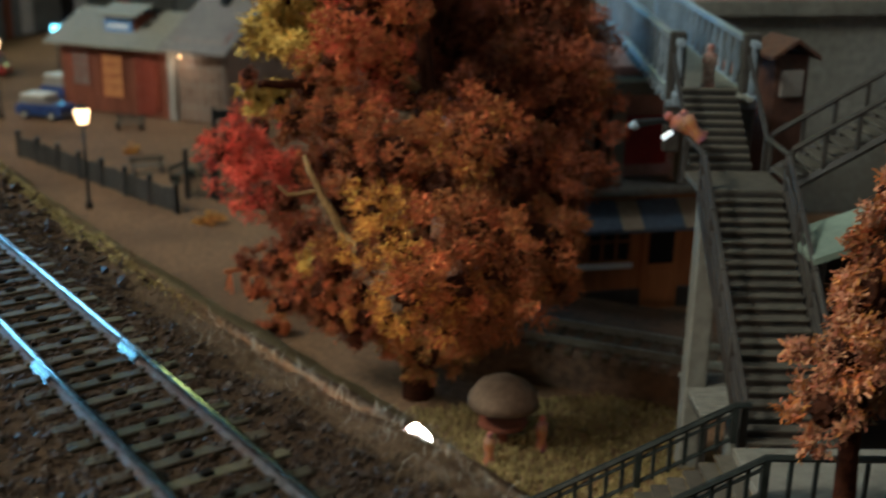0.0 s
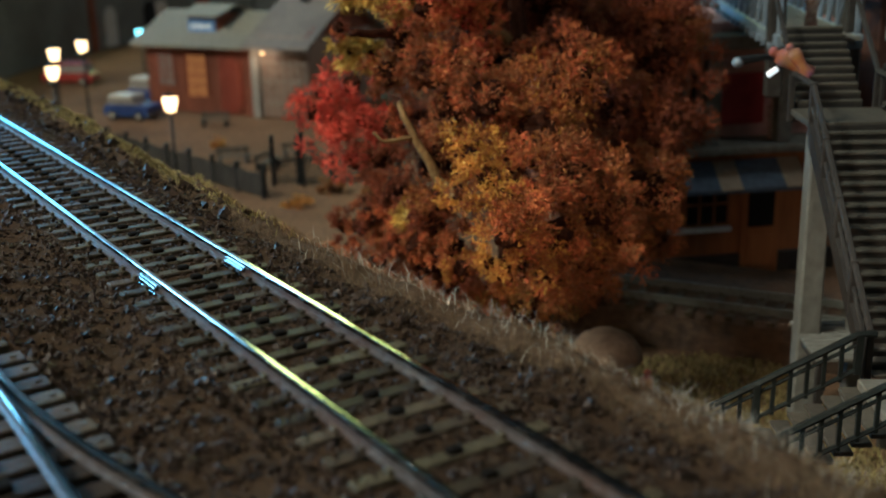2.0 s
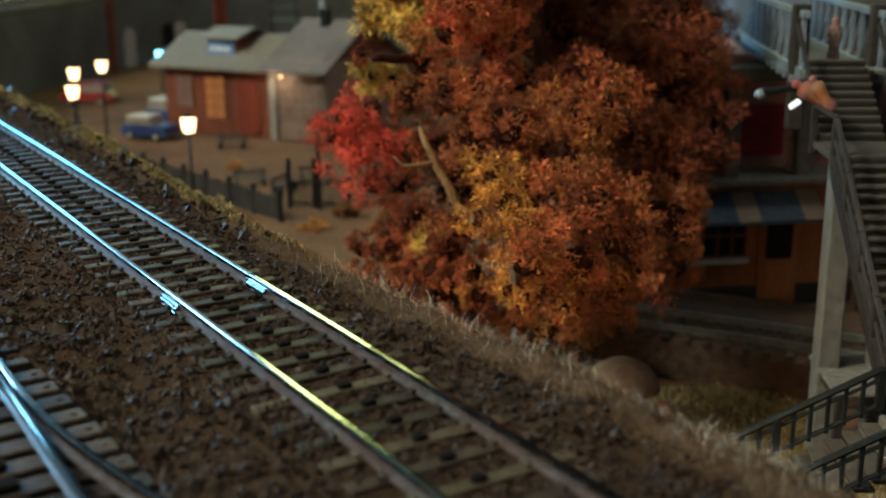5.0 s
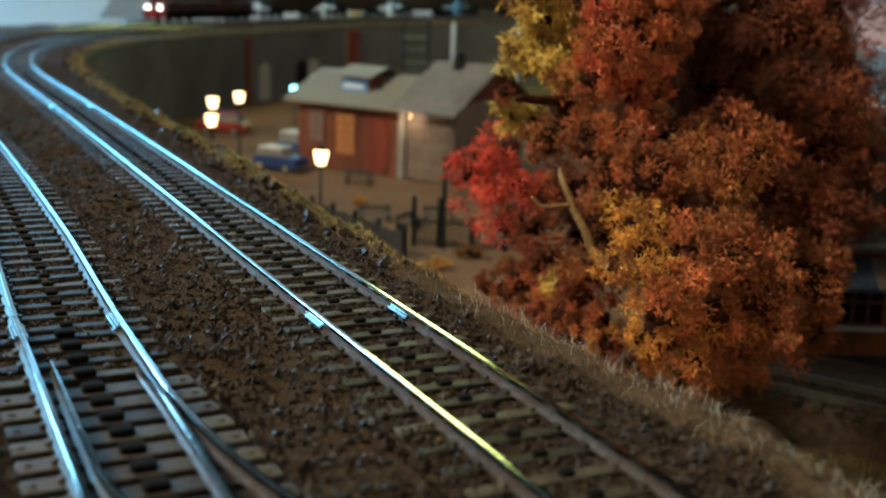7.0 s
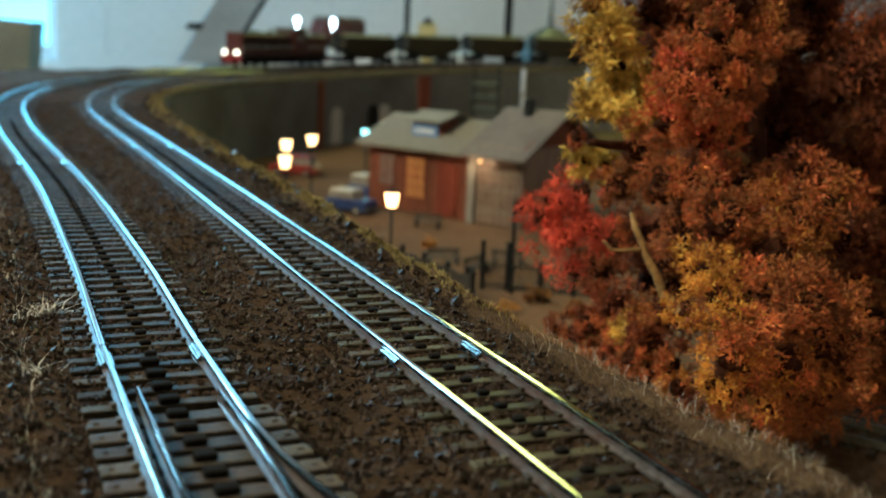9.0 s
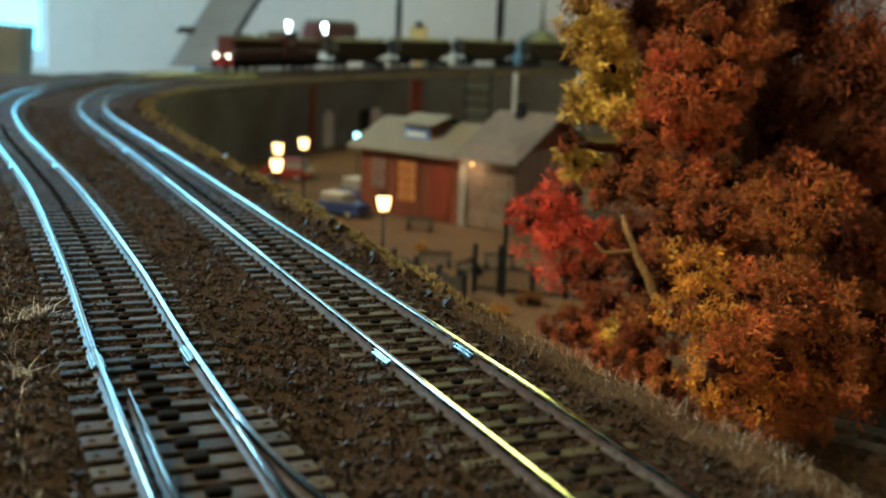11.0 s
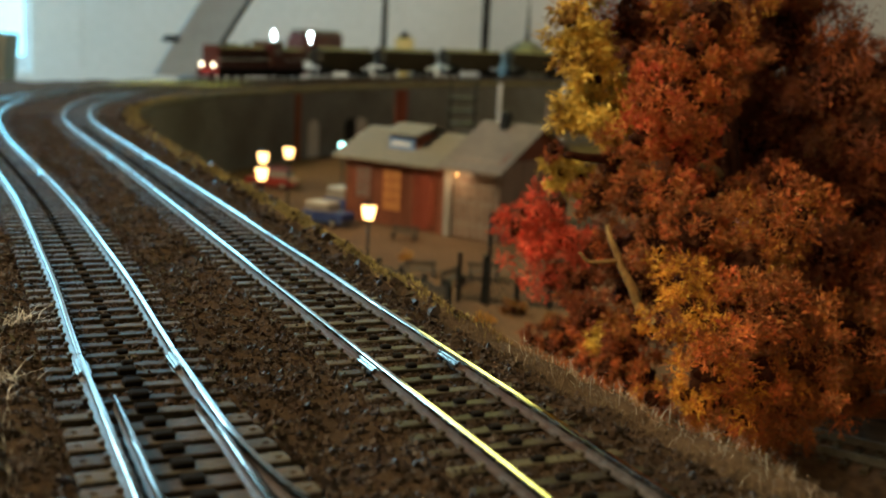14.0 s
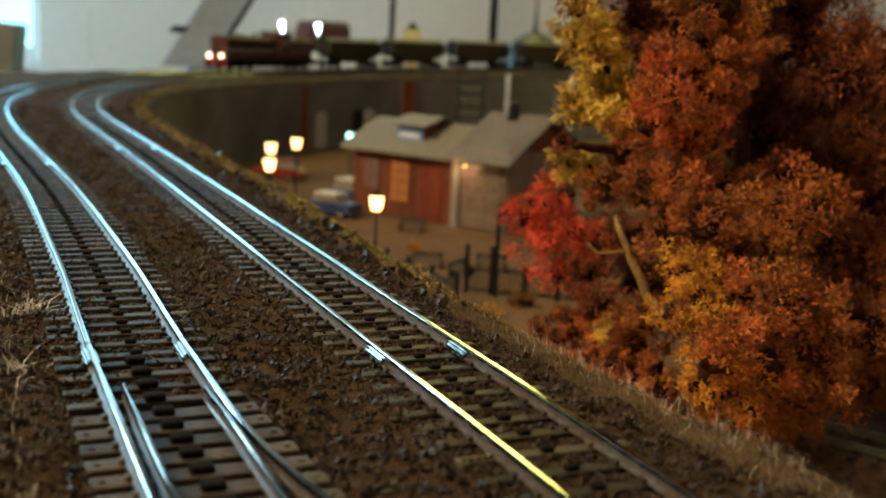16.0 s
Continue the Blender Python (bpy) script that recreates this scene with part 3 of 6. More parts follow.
def clump(parent, at_, r, tone, seed, dens=1.0, length=0.0034, thick=0.00027, name="foliage"):
    """One clump of lichen: a small core painted dark as inner shade under many little tufts of forked strands, dyed in
    patches that run on from clump to clump.
    """
    long_ = tone in ("yellow", "gold", "red")
    n = int(dens * (2700 if long_ else 3900) * (r / 0.02) ** 2) + 100
    kn = max(9, int(34 * r / 0.02))
    knob = rng.normal(size=(kn, 3))
    knob /= np.linalg.norm(knob, axis=1)[:, None]
    kr = np.array([lump_radius(q, seed) for q in knob.tolist()])
    size = r * (0.17 + 0.22 * rng.random(kn))
    stretch = 0.82 + 0.42 * rng.random(3)
    knob = knob * (r * (0.32 + 0.68 * rng.random(kn) ** 0.7) * kr)[:, None] * stretch
    which = rng.integers(0, kn, n)
    u = rng.normal(size=(n, 3))
    u /= np.linalg.norm(u, axis=1)[:, None]
    st = np.array(at_) + knob[which] + u * (size[which] * (0.1 + 0.9 * rng.random(n) ** 0.7))[:, None]
    out = knob[which] / (np.linalg.norm(knob[which], axis=1)[:, None] + 1e-9)
    d = 0.7 * u + 0.45 * out + 0.6 * rng.normal(size=(n, 3)) + np.array([0, 0, -0.5 if tone == "yellow" else 0.12])
    d /= np.linalg.norm(d, axis=1)[:, None]
    sc = min(1.0, 0.55 + r / 0.04)
    if tone == "yellow":
        length, thick = length * 1.7, thick * 0.95
    elif not long_:
        length, thick = length * 0.72, thick * 0.66
    else:
        length, thick = length * 0.85, thick * 0.62
    segs = 4 if long_ else 2
    v, f = strand_set(st, d, length * sc * (0.5 + 0.9 * rng.random(n)), thick * (0.7 + 0.6 * rng.random(n)), segs, 0.6 if long_ else 0.95)
    patch = np.array([noise.noise(Vector(k) * 95) + 0.5 * noise.noise(Vector(k) * 260) for k in (knob + np.array(at_)).tolist()])
    pick = np.clip(((patch[which] + 0.22 * rng.normal(size=n)) * 2.2 + 2).astype(int), 0, 3)
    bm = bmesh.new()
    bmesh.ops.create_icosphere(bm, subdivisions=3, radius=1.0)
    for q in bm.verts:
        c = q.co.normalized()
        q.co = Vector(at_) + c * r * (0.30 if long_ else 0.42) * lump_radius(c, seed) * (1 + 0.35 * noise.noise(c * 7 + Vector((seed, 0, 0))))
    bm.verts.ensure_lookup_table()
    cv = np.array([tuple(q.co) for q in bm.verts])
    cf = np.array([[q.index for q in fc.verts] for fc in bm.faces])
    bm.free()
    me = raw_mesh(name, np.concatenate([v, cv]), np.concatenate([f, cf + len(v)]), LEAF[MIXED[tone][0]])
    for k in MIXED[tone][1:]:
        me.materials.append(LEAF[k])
    me.materials.append(TWIG_SHADE)
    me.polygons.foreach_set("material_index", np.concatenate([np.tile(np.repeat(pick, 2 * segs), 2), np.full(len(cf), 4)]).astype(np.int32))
    return part(name, me, None, parent, tone.replace("wine", "wine red").replace("red_ember", "ember red") + " lichen foliage")


# big tree beside the bank: (x, y, z, radius, tone); right and rear wine clumps paint shade
TREE = [
    (0.039, 0.387, 0.070, 0.0072, "yellow"), (0.045, 0.388, 0.065, 0.0103, "yellow"), (0.041, 0.381, 0.056, 0.0060, "yellow"), (0.050, 0.387, 0.051, 0.0108, "yellow"), (0.045, 0.386, 0.040, 0.0091, "yellow"),
    (0.051, 0.380, 0.036, 0.0107, "yellow"), (0.036, 0.379, 0.027, 0.0043, "wine"), (0.040, 0.383, 0.019, 0.0061, "yellow"), (0.047, 0.388, 0.017, 0.0066, "yellow"), (0.066, 0.416, 0.072, 0.0152, "wine"),
    (0.079, 0.414, 0.066, 0.0163, "ember"), (0.070, 0.409, 0.053, 0.0115, "wine"), (0.082, 0.367, 0.072, 0.0156, "orange"), (0.074, 0.364, 0.059, 0.0144, "ember"), (0.067, 0.359, 0.046, 0.0132, "red_ember"),
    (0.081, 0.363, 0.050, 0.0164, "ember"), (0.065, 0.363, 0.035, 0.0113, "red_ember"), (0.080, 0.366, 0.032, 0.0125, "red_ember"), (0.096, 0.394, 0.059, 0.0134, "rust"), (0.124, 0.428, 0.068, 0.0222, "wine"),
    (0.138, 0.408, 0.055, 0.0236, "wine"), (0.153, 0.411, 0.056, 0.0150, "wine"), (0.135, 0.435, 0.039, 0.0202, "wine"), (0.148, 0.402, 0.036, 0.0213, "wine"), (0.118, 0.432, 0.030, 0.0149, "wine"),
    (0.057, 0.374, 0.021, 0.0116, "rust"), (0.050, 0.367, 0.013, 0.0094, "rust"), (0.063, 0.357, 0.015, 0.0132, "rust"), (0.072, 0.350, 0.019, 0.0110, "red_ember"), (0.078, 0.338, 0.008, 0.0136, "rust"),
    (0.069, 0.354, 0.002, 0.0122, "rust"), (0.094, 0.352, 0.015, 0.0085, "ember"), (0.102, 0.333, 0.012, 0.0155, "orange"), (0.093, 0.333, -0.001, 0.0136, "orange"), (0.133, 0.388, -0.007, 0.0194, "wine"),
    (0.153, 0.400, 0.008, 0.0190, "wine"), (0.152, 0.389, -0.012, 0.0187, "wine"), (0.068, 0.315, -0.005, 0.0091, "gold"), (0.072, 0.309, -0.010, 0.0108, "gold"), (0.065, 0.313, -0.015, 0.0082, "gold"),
    (0.082, 0.311, -0.017, 0.0137, "ember"), (0.077, 0.304, -0.025, 0.0108, "orange"), (0.097, 0.319, -0.014, 0.0151, "rust"), (0.111, 0.323, -0.025, 0.0155, "rust"), (0.094, 0.314, -0.030, 0.0123, "orange"),
    (0.133, 0.342, -0.026, 0.0156, "rust"), (0.071, 0.306, -0.034, 0.0064, "gold"), (0.076, 0.308, -0.039, 0.0056, "orange"), (0.095, 0.325, -0.044, 0.0108, "rust"), (0.109, 0.333, -0.043, 0.0122, "rust"),
    (0.031, 0.399, 0.002, 0.0101, "red"), (0.041, 0.398, 0.005, 0.0101, "red"), (0.027, 0.397, -0.004, 0.0079, "red"), (0.035, 0.398, -0.010, 0.0124, "red"), (0.045, 0.392, -0.006, 0.0122, "red"),
    (0.040, 0.394, -0.021, 0.0101, "red"), (0.049, 0.388, -0.020, 0.0100, "wine"), (0.054, 0.384, -0.008, 0.0088, "wine"), (0.052, 0.375, -0.029, 0.0098, "wine"), (0.044, 0.378, -0.038, 0.0077, "wine"),
    (0.035, 0.387, -0.043, 0.0056, "wine"), (0.059, 0.362, -0.035, 0.0095, "wine"), (0.056, 0.354, -0.042, 0.0073, "ember"), (0.050, 0.360, -0.043, 0.0063, "wine"), (0.064, 0.342, -0.042, 0.0071, "ember"),
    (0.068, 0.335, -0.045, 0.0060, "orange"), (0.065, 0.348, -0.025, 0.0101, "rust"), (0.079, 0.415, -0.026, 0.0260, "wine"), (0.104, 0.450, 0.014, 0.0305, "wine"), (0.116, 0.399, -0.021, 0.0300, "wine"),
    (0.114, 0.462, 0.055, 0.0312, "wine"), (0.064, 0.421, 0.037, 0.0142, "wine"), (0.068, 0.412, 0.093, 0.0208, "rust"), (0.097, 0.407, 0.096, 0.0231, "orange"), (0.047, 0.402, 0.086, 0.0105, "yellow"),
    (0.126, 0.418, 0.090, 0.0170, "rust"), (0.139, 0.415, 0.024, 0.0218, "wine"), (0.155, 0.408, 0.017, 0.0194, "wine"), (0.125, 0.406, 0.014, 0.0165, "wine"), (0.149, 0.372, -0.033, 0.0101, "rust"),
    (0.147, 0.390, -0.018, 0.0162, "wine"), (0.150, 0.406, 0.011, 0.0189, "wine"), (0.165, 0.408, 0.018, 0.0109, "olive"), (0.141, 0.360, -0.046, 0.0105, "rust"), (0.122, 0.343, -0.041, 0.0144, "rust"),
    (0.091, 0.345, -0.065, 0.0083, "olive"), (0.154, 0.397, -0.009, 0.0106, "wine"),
]
tree = thing("autumn_tree", pose(0.095, 0.378, LOW), "big autumn tree of orange, rust, red and yellow lichen", "tree", "trees")
inv = Matrix.Translation((-0.095, -0.378, -LOW))


def limb(parent, pts, r0, r1, name="limb"):
    p = [Vector(q) for q in pts]
    out = []
    for a, b in zip(p[:-1], p[1:]):
        for k in range(5):
            q = a.lerp(b, k / 5)
            out.append(q + 0.0012 * noise.noise_vector(q * 150))
    out.append(p[-1])
    n = len(out)
    o = part(name, MB().tube([inv @ q for q in out], [r0 + (r1 - r0) * k / (n - 1) for k in range(n)], 7), TWIG_SHADE if name in ("trunk", "dark_limb") else BARK, parent, "", True)
    return o


limb(tree, [(0.095, 0.378, -0.1), (0.093, 0.376, -0.05), (0.098, 0.384, 0.02), (0.097, 0.392, 0.05)], 0.0065, 0.002, "trunk")
limb(tree, [(0.067, 0.320, -0.020), (0.0605, 0.3311, -0.0149), (0.0559, 0.3341, -0.0044), (0.0513, 0.3363, 0.0038), (0.0505, 0.3400, 0.0080)], 0.0019, 0.0007)
limb(tree, [(0.095, 0.378, -0.03), (0.080, 0.350, -0.026), (0.066, 0.321, -0.019)], 0.003, 0.0022)
limb(tree, [(0.0545, 0.335, -0.002), (0.0446, 0.334, -0.0028), (0.0419, 0.3349, 0.0001)], 0.0008, 0.0004)
limb(tree, [(0.095, 0.384, 0.02), (0.06, 0.395, 0.05), (0.044, 0.402, 0.08)], 0.0022, 0.0008)
limb(tree, [(0.100, 0.410, 0.0), (0.125, 0.425, 0.03), (0.140, 0.43, 0.07)], 0.003, 0.001, "dark_limb")
limb(tree, [(0.062, 0.374, 0.0262), (0.049, 0.366, 0.0262), (0.0385, 0.360, 0.0270)], 0.0021, 0.0012, "dark_limb")
# the first ten are rear backing, coloured wine as shade in the gaps
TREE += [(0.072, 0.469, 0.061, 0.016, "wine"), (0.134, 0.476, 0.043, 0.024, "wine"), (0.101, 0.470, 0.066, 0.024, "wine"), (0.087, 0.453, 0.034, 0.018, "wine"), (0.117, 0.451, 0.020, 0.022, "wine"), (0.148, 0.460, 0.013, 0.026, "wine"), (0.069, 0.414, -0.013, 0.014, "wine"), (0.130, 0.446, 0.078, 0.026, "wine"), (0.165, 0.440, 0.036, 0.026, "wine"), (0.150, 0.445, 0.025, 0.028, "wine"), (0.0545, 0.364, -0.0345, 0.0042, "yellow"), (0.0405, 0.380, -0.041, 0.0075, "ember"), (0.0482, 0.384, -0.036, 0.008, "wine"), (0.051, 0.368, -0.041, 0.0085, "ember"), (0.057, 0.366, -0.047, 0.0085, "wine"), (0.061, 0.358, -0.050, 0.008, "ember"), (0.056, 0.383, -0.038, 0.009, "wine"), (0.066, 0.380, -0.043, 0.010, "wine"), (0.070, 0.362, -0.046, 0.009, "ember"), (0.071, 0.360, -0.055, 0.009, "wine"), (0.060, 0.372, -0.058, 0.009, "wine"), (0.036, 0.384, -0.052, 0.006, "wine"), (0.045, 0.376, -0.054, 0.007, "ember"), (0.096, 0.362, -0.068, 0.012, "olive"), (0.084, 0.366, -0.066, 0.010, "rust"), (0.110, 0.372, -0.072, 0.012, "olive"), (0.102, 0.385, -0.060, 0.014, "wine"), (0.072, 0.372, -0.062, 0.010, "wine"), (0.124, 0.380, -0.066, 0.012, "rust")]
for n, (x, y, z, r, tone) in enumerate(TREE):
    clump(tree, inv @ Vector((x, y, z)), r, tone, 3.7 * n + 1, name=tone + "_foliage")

small = thing("small_autumn_tree", pose(0.158, 0.200, LOW), "small salmon-orange lichen tree beside the stairs", "tree", "trees")
inv = Matrix.Translation((-0.158, -0.200, -LOW))
limb(small, [(0.158, 0.200, -0.1), (0.157, 0.199, -0.04), (0.158, 0.2, 0.02)], 0.004, 0.0012, "trunk")
for n, (x, y, z, r, tone) in enumerate([(0.150, 0.196, -0.006, 0.010, "salmon"), (0.158, 0.202, 0.004, 0.010, "salmon"), (0.148, 0.196, -0.018, 0.008, "salmon"), (0.161, 0.200, -0.012, 0.012, "salmon"), (0.163, 0.204, 0.018, 0.008, "orange"), (0.158, 0.200, 0.028, 0.006, "salmon"), (0.166, 0.203, 0.036, 0.007, "salmon")]):
    clump(small, inv @ Vector((x, y, z)), r, tone, 2.9 * n + 200, 1.1, 0.004, 0.00036, name=tone + "_foliage")


def bush(x, y, r, tone, label):
    b = thing("small_bush", pose(x, y, LOW), label, "bush", "bushes")
    for n, (dx, dy, dz, k) in enumerate(((0, 0, 0.7, 1.0), (0.9, 0.3, 0.5, 0.7), (-0.8, 0.2, 0.45, 0.65))):
        clump(b, Vector((dx * r, dy * r, dz * r)), r * k, tone, 5.1 * n + x * 900, 1.0, 0.003, 0.0003, name=tone + "_foliage")


bush(0.024, 0.615, 0.0055, "gold", "small golden bush beside the iron fence")
bush(0.044, 0.640, 0.006, "olive", "small olive bush behind the iron fence")
bush(0.066, 0.610, 0.007, "olive", "small olive bush by the fence end")
bush(-0.026, 0.800, 0.004, "gold", "tiny yellow bush on the village square")
bush(0.060, 0.470, 0.007, "wine", "low wine red bush under the big tree")
bush(0.046, 0.445, 0.006, "ember", "low red bush under the big tree")

# ---- retaining wall under the back of the line ----
STONE = mat("dark_stone_wall", (0.195, 0.185, 0.155), (0.130, 0.124, 0.105), 0.85, 0, 250, 12, 0.6, dirt=(0.07, 0.06, 0.04))
BRICK = mat("red_brick", (0.26, 0.075, 0.03), (0.18, 0.05, 0.022), 0.8, 0, 400, 30, 0.4, rand=0.2)
PALE = mat("pale_arch_infill", (0.60, 0.53, 0.44), (0.50, 0.44, 0.36), 0.8, 0, 300, 20, 0.3)
# near-black of panes, also painted as shade in the arch and shelter
DARK = mat("dark_pane_and_shade", (0.015, 0.013, 0.012), (0.01, 0.009, 0.008), 0.9, 0, 300, 20, 0.2)
COPING = mat("olive_turf", (0.16, 0.135, 0.075), (0.095, 0.08, 0.046), 0.9, 0, 300, 30, 0.8)
wall = thing("retaining_wall", pose(0, 0, 0), "dark stone retaining wall with brick pillars and arched niches", "wall", kind="structure")
mb = MB()
ws = steps(0.70, 2.3, 0.03)
for k, s in enumerate(ws):
    d = crest(s) + 0.005
    for dd, z in ((d, LOW - climb(s)), (d, -0.011), (d - 0.012, -0.011), (d - 0.012, LOW - climb(s))):
        mb.v.append(tuple(at(s, dd, z)))
for k in range(len(ws) - 1):
    for j in range(3):
        mb.f.append((k * 4 + j, k * 4 + j + 1, (k + 1) * 4 + j + 1, (k + 1) * 4 + j))
        mb.mi.append(0)
part("wall_face", mb, STONE, wall)


def on_wall(s, out=0.0, z=0.0):
    return along(s, crest(s) + 0.005 + out, z - climb(s)) @ pose(0, 0, 0, 0, 0, 90)


for s in (1.30, 1.54, 1.552):
    part("brick_pillar", MB().box(-0.006, -0.003, LOW, 0.006, 0.001, -0.012 + climb(s), 0.0006), BRICK, wall, "rust red brick pillar", m=on_wall(s, 0.0))


def arch_mb(w, h, depth):
    pts = [(-w, 0), (-w, h - w)] + [(w * math.cos(a), h - w + w * math.sin(a)) for a in [math.pi - math.pi * k / 10 for k in range(11)]] + [(w, 0)]
    return MB().prism(pts, -depth, 0)


# the dark arch is a flat panel painted as an opening's inner shade
for s, nm, mt in ((1.34, "niche", PALE), (1.43, "niche", DARK), (1.455, "niche", PALE)):
    part(nm, arch_mb(0.012, 0.048, 0.002), mt, wall, "pale arched niche" if mt is PALE else "arched panel painted with the dark of an opening", m=on_wall(s, 0.0005, LOW + 0.002))
part("coping", MB().tube([at(s, crest(s) - 0.001, -0.009) for s in steps(0.72, 2.3, 0.02)], 0.0045, 6), COPING, wall, "olive grass coping")

# ---- street lamps ----
IRON = mat("black_iron", (0.018, 0.018, 0.018), (0.012, 0.012, 0.011), 0.5, 0.3, 700, 60, 0.2)
LAMP_WARM = glow("warm_lamp_glass", (1.0, 0.50, 0.15), 5.0)
LAMP_COOL = glow("cool_lamp_glass", (0.50, 1.0, 0.92), 4.0)


def street_lamp(x, y, z, h, glass, label, r=0.0042, watts=0.03, col=(1, 0.6, 0.25)):
    t = thing("street_lamp", pose(x, y, z), label, "street lamp", "street lamps")
    part("post", MB().lathe([(0.0022, 0), (0.0022, 0.003), (0.0012, 0.005), (0.0009, h * 0.5), (0.0007, h - r * 1.4)], 10), IRON, t, "", True)
    part("collar", MB().lathe([(0.0007, h - r * 1.5), (r * 0.75, h - r * 1.25), (r * 0.75, h - r * 1.1)], 10), IRON, t)
    part("globe", MB().lathe([(r * 0.62, h - r * 1.1), (r * 0.85, h - r * 0.3), (r, h + r * 0.75), (r * 0.9, h + r * 0.95)], 10), glass, t, "glowing lamp glass", True)
    part("cap", MB().lathe([(r * 1.05, h + r * 0.95), (r * 0.6, h + r * 1.3), (r * 0.12, h + r * 1.5), (r * 0.1, h + r * 1.9)], 10), IRON, t)
    bulb("street_lamp_light", (x, y, z + h - 0.001), watts, col, r * 1.05)
    return t


street_lamp(-0.044, 0.66, LOW, 0.055, LAMP_WARM, "lit street lamp with a warm lantern on a black post")
street_lamp(-0.131, 0.936, LOW, 0.060, LAMP_WARM, "lit street lamp near the retaining wall")
street_lamp(-0.1445, 0.887, LOW, 0.060, LAMP_WARM, "lit street lamp beside the red car")
street_lamp(-0.128, 0.781, LOW, 0.060, LAMP_WARM, "lit street lamp behind the grassy bank")
street_lamp(-0.096, 1.05, LOW, 0.056, LAMP_COOL, "cool greenish street lamp beside the station", 0.0042, 0.01, (0.5, 1, 0.9))

# ---- railway station ----
TIMBER = mat("brown_timber", (0.20, 0.062, 0.028), (0.125, 0.040, 0.018), 0.7, 0, 300, 25, 0.4, stretch=(1, 1, 0.15))
TIMBER_G = mat("grey_timber", (0.30, 0.21, 0.15), (0.21, 0.145, 0.105), 0.75, 0, 300, 25, 0.4, stretch=(1, 1, 0.15))
ROOF = mat("weathered_roof_boards", (0.24, 0.215, 0.16), (0.16, 0.145, 0.11), 0.7, 0, 350, 20, 0.4, dirt=(0.2, 0.17, 0.11))
ROOF_D = mat("grey_slate_roof", (0.20, 0.165, 0.135), (0.13, 0.11, 0.092), 0.65, 0, 350, 20, 0.4)
WARMWIN = glow("warm_window", (0.42, 0.17, 0.04), 0.05)
GLASSY = mat("dull_glass", (0.25, 0.22, 0.18), (0.2, 0.17, 0.14), 0.15, 0, 200, 20, 0.05)
BLUE_SIGN = mat("blue_sign_board", (0.16, 0.25, 0.45), (0.12, 0.2, 0.38), 0.5, 0, 300, 30, 0.1)
WHITEP = mat("white_paint", (0.72, 0.7, 0.66), (0.62, 0.6, 0.56), 0.5, 0, 300, 30, 0.1)
REDWOOD = mat("reddish_wood", (0.24, 0.05, 0.022), (0.15, 0.032, 0.015), 0.6, 0, 300, 25, 0.3, stretch=(1, 1, 0.2))
st = thing("railway_station", pose(-0.0866, 0.978, LOW, 0, 0, -36), "brown timber railway station with grey shingled roofs", "station")


def roof_slab(parent, x0, x1, y_e, z_e, y_r, z_r, mt, n=0, name="roof", th=0.0014):
    """A sloping roof from the eave to the ridge, of overlapping boards."""
    rows = max(n, 1)
    r = part(name, MB().add([(x0, y_e, z_e), (x1, y_e, z_e), (x1, y_r, z_r), (x0, y_r, z_r), (x0, y_e, z_e - th), (x1, y_e, z_e - th), (x1, y_r, z_r - th), (x0, y_r, z_r - th)],
                            [(0, 1, 2, 3), (7, 6, 5, 4), (0, 4, 5, 1), (1, 5, 6, 2), (2, 6, 7, 3), (3, 7, 4, 0)]), mt, parent)
    if n:
        nv = Vector((0, -(z_r - z_e), y_r - y_e)).normalized()
        if nv.z < 0:
            nv = -nv
        for k in range(rows):
            a, b = k / rows, (k + 1.25) / rows
            b = min(b, 1)
            p = [Vector((x, y_e + (y_r - y_e) * t, z_e + (z_r - z_e) * t)) for x, t in ((x0, a), (x1, a), (x1, b), (x0, b))]
            up = [p[0] + nv * 0.0009, p[1] + nv * 0.0009, p[2] + nv * 0.0003, p[3] + nv * 0.0003]
            part("roof_board", MB().add(up + [q + nv * 0.0001 for q in p], [(0, 1, 2, 3), (7, 6, 5, 4), (0, 4, 5, 1), (1, 5, 6, 2), (2, 6, 7, 3), (3, 7, 4, 0)]), mt, r)
    return r


# low wing, its front along local x
WL, WD, EZ = 0.110, 0.085, 0.058
part("wall", MB().box(0, 0, 0, WL, WD, EZ, 0.0008), TIMBER, st, "brown boarded wall")
for k in range(12):
    part("batten", MB().box(0.001 + k * 0.0095, -0.0008, 0, 0.0022 + k * 0.0095, 0.0004, EZ, 0.0002), TIMBER, st)
